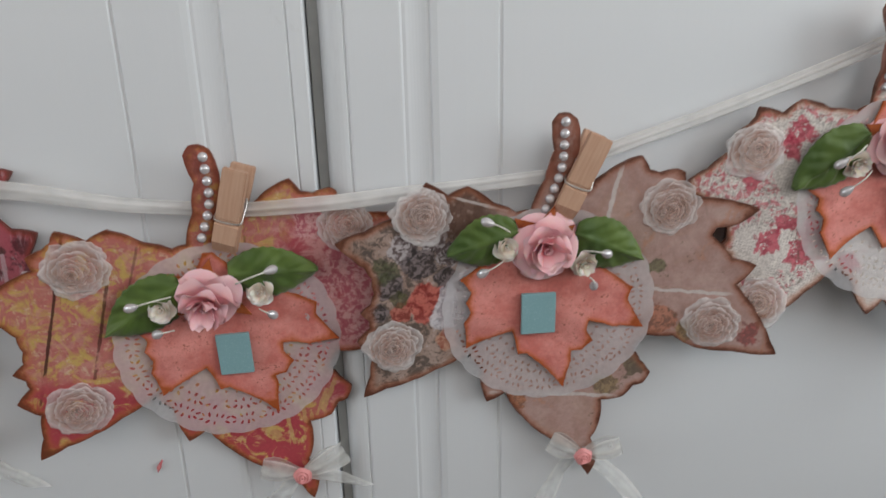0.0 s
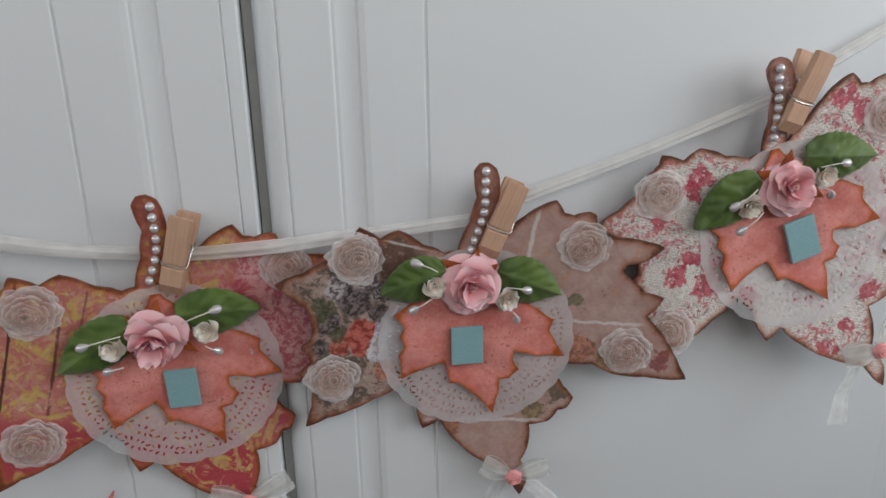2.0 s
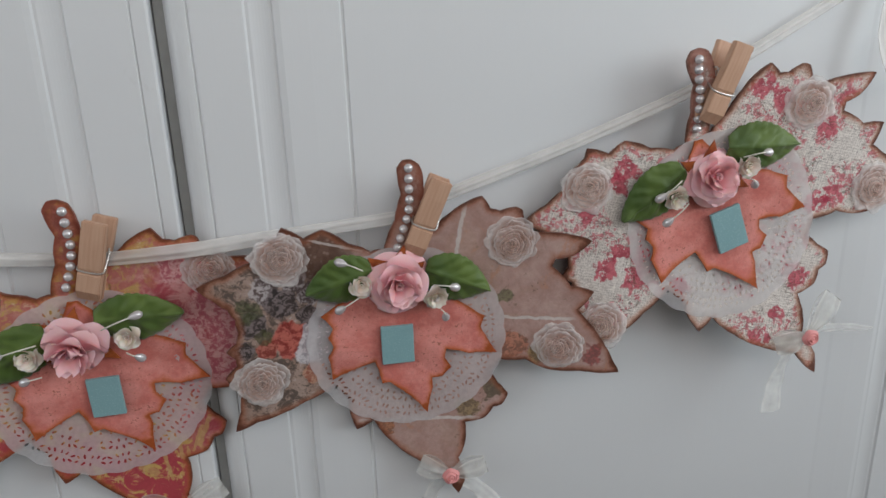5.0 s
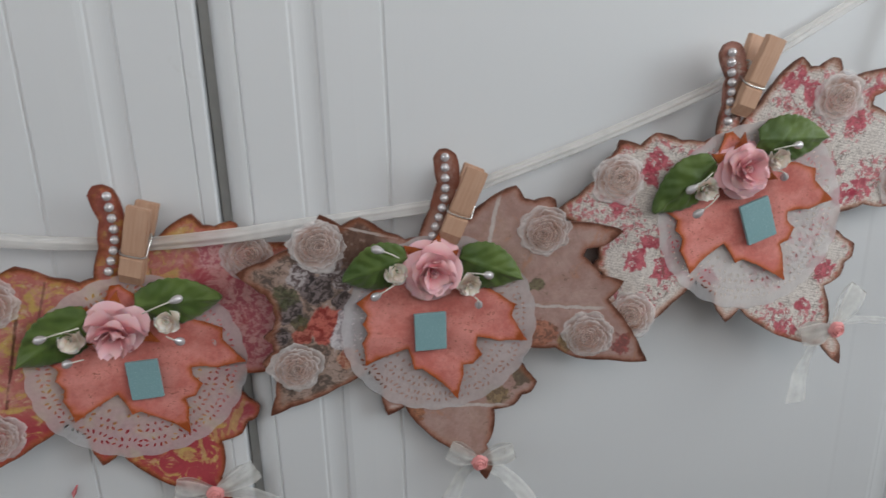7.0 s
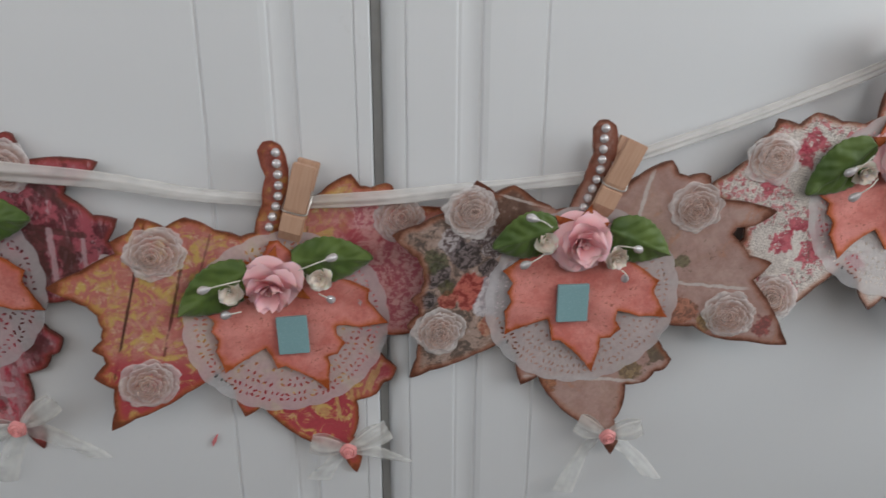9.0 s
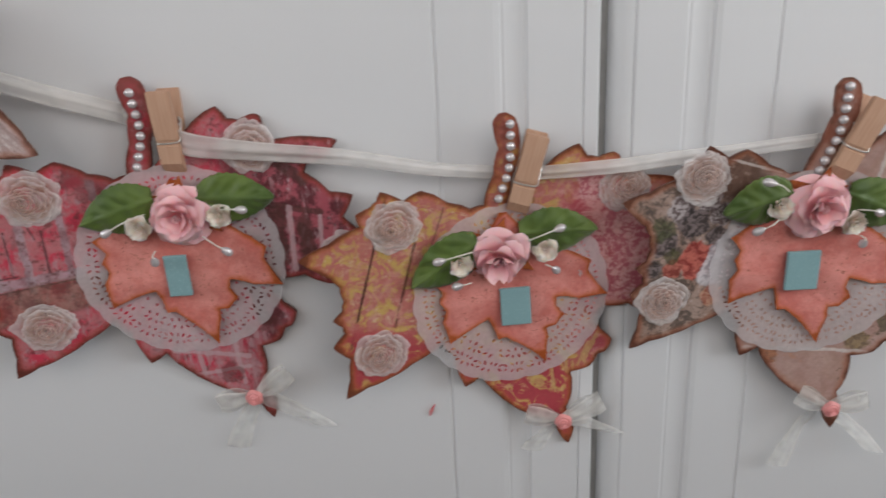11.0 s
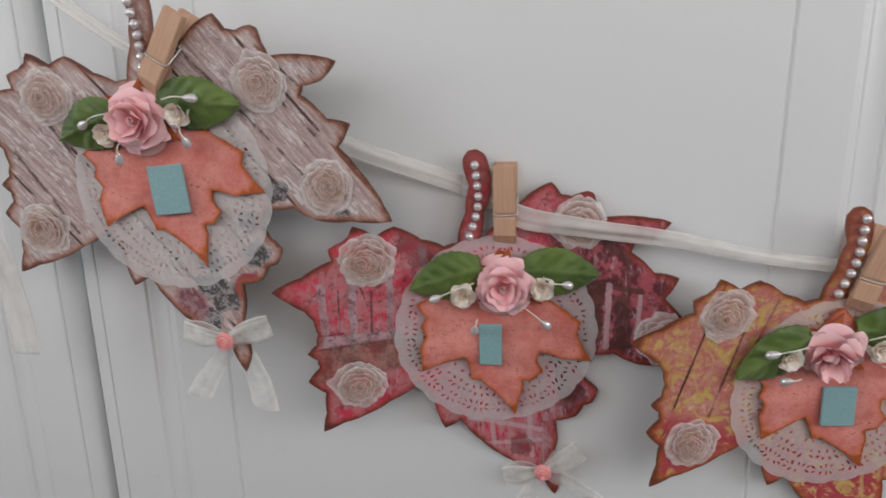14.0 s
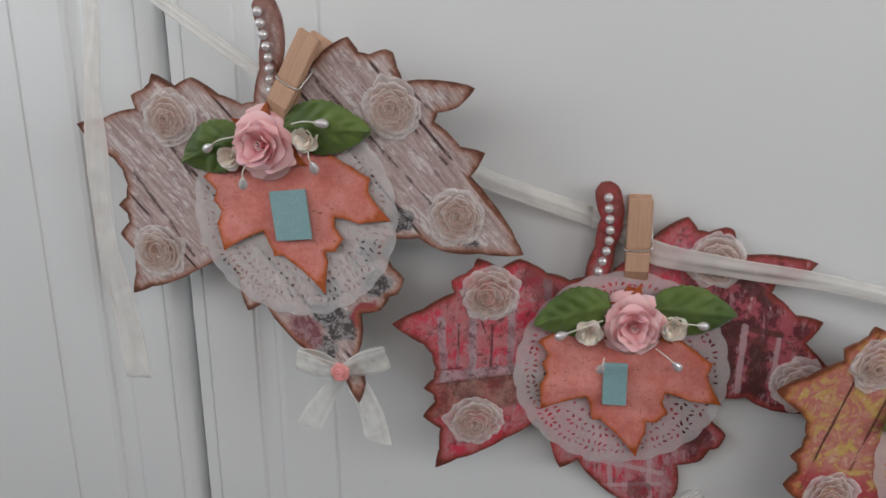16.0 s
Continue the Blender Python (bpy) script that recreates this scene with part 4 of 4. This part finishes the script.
def resin_rose(o, a, b, parent, size=4.6):
    m = facing(o.at(a, b, 0.0065), 20)
    size /= 1000
    verts, faces, rim = [], [], []
    rings, sides = 22, 40
    for i in range(rings + 1):
        t = i / rings
        for k in range(sides):
            ang = 2 * math.pi * k / sides
            spiral = math.sin(2 * math.pi * (t * 3.2 - k / sides))
            r = size * t * (1 + 0.05 * t * math.sin(5 * ang))
            z = size * (0.75 * math.sqrt(max(0, 1 - t * t * 0.95)) + 0.11 * spiral * min(1, t * 4) * (1 - t * 0.3))
            verts.append(m @ Vector((r * math.cos(ang), r * math.sin(ang), z)))
    for i in range(rings):
        for k in range(sides):
            p, q = i * sides + k, i * sides + (k + 1) % sides
            faces.append((p, q, q + sides, p + sides))
    finish("resin_rose", verts, faces, RESIN, parent, "small pink resin rose")


def bow(o, a, b, loops, tails, seed):
    """A sheer bow: two loops, two tails, with a resin rose on the knot. Loop and tail ends in millimetres from the knot."""
    def q(da, db, h):
        p = o.at(a + da, b + db, h / 1000)
        p.y = min(p.y, -0.0035 - o.base.matrix_world.translation.y)  # clear of the door
        return p
    verts, faces, rim = [], [], []
    rows, lanes = 12, 10
    for n, (da, db) in enumerate(loops):
        long = math.hypot(da, db)
        pa, pb = -db / long, da / long
        for face in (1, -1):
            start = len(verts)
            for i in range(rows + 1):
                t = i / rows
                half = 5.8 * (0.20 + 0.80 * math.sin(0.5 * math.pi * min(1, t / 0.72))) * (1 - 0.5 * max(0, t - 0.8))
                puff = 3.4 * max(0.0, math.sin(math.pi * t)) ** 0.7
                for k in range(lanes + 1):
                    u = 2 * k / lanes - 1
                    rim.append(max(max(0.0, abs(u) * 5 - 4), 0.8 * max(0.0, 1 - 3 * t), 0.3 * max(0.0, math.sin(6 * u + seed)) ** 6))
                    pleat = 0.9 * (1 - 0.7 * t) * math.sin(5.5 * u + seed + n) + 0.8 * noise.noise((u * 1.6 + seed, t * 2.5, face + n * 3.1))
                    sway = 0.06 * long * noise.noise((seed * 1.3 + n, u * 1.2, t * 1.5 + face))
                    verts.append(q(da * t + pa * (half * u + sway), db * t + pb * (half * u + sway), 4.2 + face * puff * (1 - 0.35 * u * u) + pleat))
            for i in range(rows):
                for k in range(lanes):
                    p = start + i * (lanes + 1) + k
                    faces.append((p, p + 1, p + lanes + 2, p + lanes + 1))
    loop = finish("bow", verts, faces, ORGANZA, o.base, "sheer white organza bow", rim)
    for n, (da, db) in enumerate(tails):
        side = Vector((-db, 0.25 * abs(da) + 4, da)).normalized()
        v, f = strip([q(0, 0, 1.5), q(da * 0.28, db * 0.3, -4), q(da * 0.7, db * 0.65, -3), q(da, db, 0)], [0.004, 0.010, 0.0122, 0.0128],
                     [side, Vector((1, 0.35, 0.15)).normalized(), Vector((1, 0.1, -0.1)).normalized()], 10, 5, 0.0010, 0.0013, seed + n + 5)
        finish("tail", v, f, ORGANZA, loop, "", [(0.7, 0.1, 0.0, 0.15, 0.05, 0.7)[i % 6] for i in range(len(v))])
    resin_rose(o, a, b, loop)


def letter_bar(o, a, b, width, height, turn):
    """The plain teal bar in place of a cut-out character."""
    bm = bmesh.new()
    base = o.at(a, b, 0.0055)
    block(bm, -width / 2000, width / 2000, -0.001, 0.001, -height / 2000, height / 2000,
          Matrix.Translation(base) @ Matrix.Rotation(-radians(turn), 4, "Y"), 0.0005)
    part("bar", bm, TEAL, o.base, "pale teal glittered card bar")


def doily(o, a, b, radius, seed):
    rim = []
    for k in range(168):
        ang = 2 * math.pi * k / 168
        r = radius * (1 + 0.022 * abs(math.sin(12 * ang)) - 0.012 + 0.012 * noise.noise((math.cos(ang) * 2, math.sin(ang) * 2, seed)))
        rim.append(((a + r * math.cos(ang)) / 1000, (b + r * math.sin(ang)) / 1000))
    holes = []
    rng = random.Random(seed)
    motifs = 18
    step = 2 * math.pi / motifs
    for m in range(motifs):
        for q, count, length, width, fan, spread in ((0.890, 5, 2.7, 1.35, 1.1, 0.40), (0.805, 5, 3.0, 1.3, -0.9, 0.40), (0.720, 4, 2.9, 1.4, 1.0, 0.36), (0.635, 3, 2.6, 1.5, -0.8, 0.32), (0.545, 2, 2.3, 1.6, 0.6, 0.24)):
            for k in range(count):
                if rng.random() < 0.07:
                    continue
                off = (2 * k / (count - 1) - 1) * spread
                ang = step * (m + off) + rng.uniform(-0.012, 0.012)
                bend = q - 0.022 * (2.2 * off) ** 2 * (1 if fan > 0 else -1)
                cx, cy = a + radius * bend * math.cos(ang), b + radius * bend * math.sin(ang)
                lean = ang + fan * off * 2.4 + rng.uniform(-0.15, 0.15)
                size = rng.uniform(0.66, 1.0)
                hole = []
                for c in range(6):
                    p = 2 * math.pi * c / 6
                    x, y = 0.5 * length * size * math.cos(p), 0.5 * width * size * math.sin(p)
                    hole.append(((cx + x * math.cos(lean) - y * math.sin(lean)) / 1000, (cy + x * math.sin(lean) + y * math.cos(lean)) / 1000))
                holes.append(np.array(hole))
    o.lay("doily", np.array(rim), holes, 0.005, 0.0012, 0.0, LACE, "white lace paper doily", crumple=0.0012, seed=seed)


def rust_leaf(o, a, b, seed):
    """A small rust-coloured card leaf under the rose; its points show round the petals."""
    rng = random.Random(seed * 3)
    star = []
    for ang, r in (((88, 19), (120, 11), (148, 19), (175, 10), (215, 15), (250, 9), (285, 14), (318, 10), (338, 21), (20, 11), (48, 16), (68, 10))):
        ang = radians(ang + rng.uniform(-4, 4))
        star.append((a + r * math.cos(ang), b + r * math.sin(ang)))
    o.lay("rust_leaf", curved(star, 0.06, 1.6, seed), [], 0.004, 0.0052, 0.0008, RUST, "small rust brown card leaf", 0.003, 0.0012, seed)


def ornament(place, material, label, rose_at, leaves, creams, stamens, bar, rosettes, bow_at, pearl_row, doily_at, coral, seed, own=()):
    o = Ornament(*place, label)
    corners = [dict(own).get(c, c) for c in STEM + RIGHT_LOBES + FOOT_LOBE + LEFT_LOBES]
    o.lay("card", curved(corners, 0.18, 2.0, seed), [], 0.004, 0.0, 0.0018, material, "decoupage card leaf with brown inked edges", 0.0062, 0.0006, seed)
    doily(o, *doily_at, seed)
    c, s = math.cos(radians(coral[2])), math.sin(radians(coral[2]))
    small = [(-38 + coral[0] + c * (x + 38) - s * (y + 60), -60 + coral[1] + s * (x + 38) + c * (y + 60)) for x, y in CORAL_LOW + CORAL_TOP]
    o.lay("coral_leaf", curved(small, 0.12, 1.6, seed + 3), [], 0.004, 0.0032, 0.0010, CORAL, "small coral card leaf with orange inked edges", 0.0042, 0.0022, seed + 5)
    rust_leaf(o, rose_at[0], rose_at[1], seed)
    crumple = 0.75 if material.name.startswith(("whitewashed", "rosebud")) else 0.4  # two of the pairs are puckered velvet
    fabric_leaf(o, leaves[0], leaves[1], 23.5, seed + 1, crumple)
    fabric_leaf(o, leaves[2], leaves[3], 23.5, seed + 2, crumple)
    for k, (a, b) in enumerate(creams):
        small_rose(o, a, b, 0.0066, 40 * k, seed + k)
    rose(o, *rose_at, seed)
    for k in range(0, 8, 2):
        stamen(o, stamens[k], stamens[k + 1], seed + k)
    letter_bar(o, *bar)
    for k, (a, b) in enumerate(rosettes):
        rosette(o, a, b, 13.4, seed * 5 + k, GAUZE_TAN if (seed + k) % 4 == 0 else GAUZE)
    bow(o, *bow_at, seed)
    pearls(o, *pearl_row)
    return o


o_wood = ornament((-0.3126, 1.5395, -0.0288, -6.6, (-0.07, -0.127), (-0.40, -0.78)), print_whitewashed_wood(), "whitewashed wood print card leaf with roses and bow, pegged to ribbon",
                  (-51, -28, 0.0155, 10, 0), [(-62, -26), (-91, -42), (-42, -19), (-3, -16)], [(-67, -36), (-32, -23)],
                  [(-63, -26), (-76, -33), (-57, -37), (-59, -47), (-37, -17), (-23, -15), (-29, -28), (-26, -35)], (-38, -59, 17, 23, 12),
                  [(-100, -23), (-105, -88), (4, -5), (37, -49)], (-8, -129, [(-23, 0), (21, 11)], [(-15, -34), (21, -34)]), ((-56, 27), (-50, -5), 1.0, 8), (-38, -59, 49), (0, 1, 5), 11, [((-142, -36), (-146, -32)), ((-130, -29.5), (-133, -28)), ((-135, -41.5), (-138, -40))])
o_crimson = ornament((-0.1656, 1.4633, -0.0045, -4.2, (-0.012, 0.004), (-1.5, 0.2)), print_crimson_boards(), "crimson boards print card leaf with roses and bow, pegged to ribbon",
                     (-35, -29, 0.0146, 50, 0), [(-46, -21), (-79, -33), (-27, -21), (9, -20)], [(-54, -35), (-17, -29)],
                     [(-49, -27), (-67, -36), (-46, -45), (-47, -51), (-15, -25), (-5, -25), (-24, -38), (-13, -46)], (-39, -60, 11, 21, 5),
                     [(-100, -20), (-102, -86), (-2, 2), (43, -51)], (-7, -129, [(-20, -6), (18, 14)], [(-12, -34), (36, -20)]), ((-53, 27), (-53, -7), 2.6, 8), (-37, -55, 49), (3, -1, -5.5), 12)
o_yellow = ornament((0.0004, 1.4374, -0.0065, -7.1, (0.042, -0.106), (-1.3, -0.56)), print_yellow_damask(), "yellow rose damask card leaf with roses and bow, pegged to ribbon",
                    (-50, -34, 0.0143, 95, 24), [(-60, -27), (-90, -51), (-41, -23), (-3, -19)], [(-68, -39), (-27, -31)],
                    [(-63, -31), (-79, -36), (-62, -47), (-69, -49), (-37, -25), (-22, -18), (-27, -37), (-21, -40)], (-38, -62, 15, 20, 9),
                    [(-100, -22), (-103, -88), (7, 1)], (-5, -128, [(-20, 3), (20, 12)], [(-14, -22), (30, -9)]), ((-51, 29), (-52, -7), 2.4, 8), (-40, -58, 49), (1, 0, 7), 13)
o_taupe = ornament((0.1503, 1.4420, -0.0186, -11.0, (-0.119, -0.099), (-1.18, -0.27)), print_taupe_floral(), "taupe floral print card leaf with roses and bow, pegged to ribbon",
                   (-51, -25, 0.0150, 130, 0), [(-64, -20), (-93, -35), (-39, -17), (-6, -24)], [(-68, -28), (-32, -30)],
                   [(-69, -19), (-80, -16), (-69, -33), (-77, -40), (-35, -23), (-24, -23), (-29, -35), (-26, -39)], (-46, -58, 16, 20, 11),
                   [(-106, -20), (-109, -83), (1, 0), (35, -51)], (-7, -131, [(-17, 4), (18, 8)], [(-12, -44), (34, -24)]), ((-54, 30), (-53, -9), 2.6, 9), (-41, -56, 49), (-3, 0, 2.6), 14)
o_linen = ornament((0.2972, 1.5022, -0.0210, 7.3, (-0.035, -0.113), (0.25, -1.2)), print_rosebud_linen(), "rosebud linen print card leaf with roses and bow, pegged to ribbon",
                   (-49, -29, 0.0140, 165, -12), [(-63, -22), (-95, -43), (-41, -15), (-4, -20)], [(-68, -35), (-31, -26)],
                   [(-67, -26), (-78, -33), (-64, -38), (-75, -46), (-36, -20), (-23, -20), (-34, -31), (-30, -35)], (-41, -57, 16, 22, 12),
                   [(-110, -23), (-111, -97), (4, -2), (42, -53)], (-3, -123, [(-18, -2), (18, 18)], [(-24, -38), (36, -6)]), ((-54, 29), (-54, -4), 0.8, 8), (-42, -56, 49), (-6, 3, 3.6), 15)


# ---- pegs ----
def peg(o, top, foot, seed, side):
    """A small sprung wooden peg that grips stem, leaf and ribbon."""
    p, q = o.out(*top), o.out(*foot)
    length = 0.038
    axis = (p - q)
    lean = math.degrees(math.atan2(axis.x, axis.z))
    middle = (p + q) / 2
    base = tagged(new("clothes_peg"), "small natural wood clothes peg with a wire spring, gripping the ribbon", "clothes peg", "pegs on the ribbon")
    base.matrix_world = Matrix.Translation(middle) @ Matrix.Rotation(radians(lean), 4, "Y") @ Matrix.Rotation(radians(side), 4, "Z")
    w, half = 0.0052, length / 2
    for name, sign in (("front_half", -1), ("back_half", 1)):
        bm = bmesh.new()
        # a wedge at the grip end, a bowed handle, and a groove for the wire
        rows = [(-half, 0.0012), (-half * 0.75, 0.0046), (-half * 0.30, 0.0052), (-half * 0.27, 0.0044), (-half * 0.21, 0.0044), (-half * 0.18, 0.0053), (half * 0.5, 0.0050), (half, 0.0042)]
        inner = [0.0004, 0.0004, 0.0004, 0.0004, 0.0004, 0.0004, 0.0016, 0.0024]
        rings = []
        for (z, t), g in zip(rows, inner):
            spread = max(0.0, z + half * 0.2) * 0.055
            y0, y1 = sign * (g + spread + 0.0008), sign * (g + spread + t)
            rings.append([bm.verts.new(c) for c in ((-w, y0, z), (w, y0, z), (w, y1, z), (-w, y1, z))])
        for a, b in zip(rings, rings[1:]):
            for k in range(4):
                bm.faces.new((a[k], a[(k + 1) % 4], b[(k + 1) % 4], b[k]))
        bm.faces.new(rings[0]), bm.faces.new(rings[-1])
        bmesh.ops.recalc_face_normals(bm, faces=bm.faces)
        sharp = [e for e in bm.edges if len(e.link_faces) == 2 and e.calc_face_angle() > 0.8]
        bmesh.ops.bevel(bm, geom=sharp, offset=0.0004, segments=2, affect="EDGES")
        part(name, bm, WOOD, base)
    z = -half * 0.24
    wire = [(-w - 0.0004, 0.001, z + 0.003), (-w - 0.0004, -0.0046, z + 0.0003), (-w * 0.2, -0.0052, z - 0.0002), (w + 0.0002, -0.0050, z + 0.0006), (w + 0.0006, -0.003, z + 0.004), (w + 0.0006, 0.0, z + 0.010)]
    v, f = tube(smooth_line(wire, 5), 0.00045)
    spring = finish("spring", v, f, STEEL, base, "bright steel wire spring")
    coil = [(-w - 0.0006 + (2 * w + 0.0012) * t, 0.0018 * math.cos(t * 28), z + 0.009 + 0.0018 * math.sin(t * 28)) for t in np.linspace(0, 1, 60)]
    v, f = tube(coil, 0.00042)
    finish("coil", v, f, STEEL, spring)


peg(o_wood, (-32, 18), (-46, -12), 1, -6)
peg(o_crimson, (-39, 28), (-36, -9), 2, -3)
peg(o_yellow, (-37, 25), (-43, -13), 3, -6)
peg(o_taupe, (-38, 25), (-45.5, -9), 4, -6)
peg(o_linen, (-34.5, 33), (-51, -1), 5, 6)


# ---- ribbon ----
GARLAND = tagged(new("ribbon"), "ivory ribbon strung over white cupboard doors, its ends hanging loose", "ribbon")


def ribbon(name, points, widths, across, cup=0.0006, wave=0.0012, seed=1, steps=14, fold=0.85):
    """A sheer ribbon with denser woven edges and a crease along it."""
    lanes = 12
    v, f = strip(points, widths, across, steps, lanes, cup, wave, seed)
    rim = []
    for i in range(len(v)):
        q, row = i % (lanes + 1), i // (lanes + 1)
        crease = 7 + 2.5 * noise.noise((row * 0.035, seed * 2.1, 0))
        rim.append(1.0 if q in (0, lanes) else fold * max(0.0, 1 - abs(q - crease) / 1.3))
        v[i] = v[i] + Vector((0, -0.0007 * max(0.0, 1 - abs(q - crease) / 2.5), 0))
    ob = finish(name, v, f, RIBBON, GARLAND, "", rim)
    solid = ob.modifiers.new("thickness", "SOLIDIFY")
    solid.thickness = 0.0003


UP = (0.1, 0.15, 1)
ribbon("span", [(-0.520, -0.012, 1.648), (-0.419, -0.014, 1.579), (-0.373, -0.018, 1.549), (-0.330, -0.012, 1.528), (-0.275, -0.010, 1.503), (-0.223, -0.0035, 1.484)],
       [0.006, 0.0062, 0.0064, 0.007, 0.009, 0.009], [UP, (0.45, 0.3, 1), UP], 0.0002, 0.0012, 2)
ribbon("span", [(-0.223, -0.0035, 1.484), (-0.208, -0.0040, 1.477), (-0.194, -0.010, 1.470), (-0.165, -0.0135, 1.466), (-0.124, -0.012, 1.4605), (-0.085, -0.011, 1.453), (-0.050, -0.0075, 1.448)],
       [0.009, 0.011, 0.0115, 0.0095, 0.008, 0.0065, 0.006], [UP, (0, -0.2, 1), UP], 0.0002, 0.0010, 3)
ribbon("span", [(-0.050, -0.0075, 1.448), (-0.034, -0.011, 1.448), (0.000, -0.0135, 1.4497), (0.030, -0.0115, 1.4515), (0.060, -0.0100, 1.4535), (0.098, -0.0100, 1.4565)],
       [0.006, 0.0066, 0.0068, 0.0062, 0.006], [UP, UP], 0.0002, 0.0008, 4)
ribbon("span", [(0.098, -0.0100, 1.4565), (0.125, -0.0070, 1.466), (0.180, -0.0060, 1.4835), (0.240, -0.0075, 1.506), (0.264, -0.0065, 1.518), (0.316, -0.005, 1.546), (0.420, -0.004, 1.603)],
       [0.006, 0.006, 0.0058, 0.0058, 0.006, 0.0055, 0.005], [UP, (-0.3, 0.3, 1), (-0.4, 0.2, 1)], 0.0002, 0.0008, 5)
ribbon("hanging_end", [(-0.451, -0.020, 1.640), (-0.4440, -0.028, 1.578), (-0.4425, -0.036, 1.545), (-0.4410, -0.040, 1.510), (-0.4415, -0.040, 1.470), (-0.4400, -0.036, 1.440), (-0.4380, -0.034, 1.403)],
       [0.007, 0.007, 0.0065, 0.0085, 0.010, 0.0115, 0.0125], [(1, 0.6, 0), (0.8, 0.8, 0), (1, 0.2, 0), (1, 0.1, -0.1)], 0.0, 0.002, 6, 14, 0.15)
ribbon("hanging_end", [(0.356, -0.008, 1.580), (0.347, -0.010, 1.546), (0.3455, -0.014, 1.522), (0.352, -0.016, 1.509), (0.360, -0.013, 1.512), (0.364, -0.010, 1.530), (0.368, -0.008, 1.575)],
       [0.007, 0.008, 0.008, 0.009, 0.008, 0.008, 0.007], [(1, 0.5, 0), (1, 0.2, 0), (0.2, 0.6, 1), (1, -0.5, 0), (1, -0.5, 0)], 0.0, 0.001, 8)

# ---- a small red mark on the door ----
v, f = strip([(-0.0915, -0.0012, 1.3135), (-0.0905, -0.0016, 1.3165), (-0.0885, -0.0012, 1.3205)], [0.0006, 0.0022, 0.0008], [(1, 0, -0.3), (1, 0, -0.3)], 6, 3, 0.0004)
mark = finish("wax_mark", v, f, SMUDGE)
mark.modifiers.new("thickness", "SOLIDIFY").thickness = 0.0004
tagged(mark, "small red wax smear on the white cupboard door", "mark")
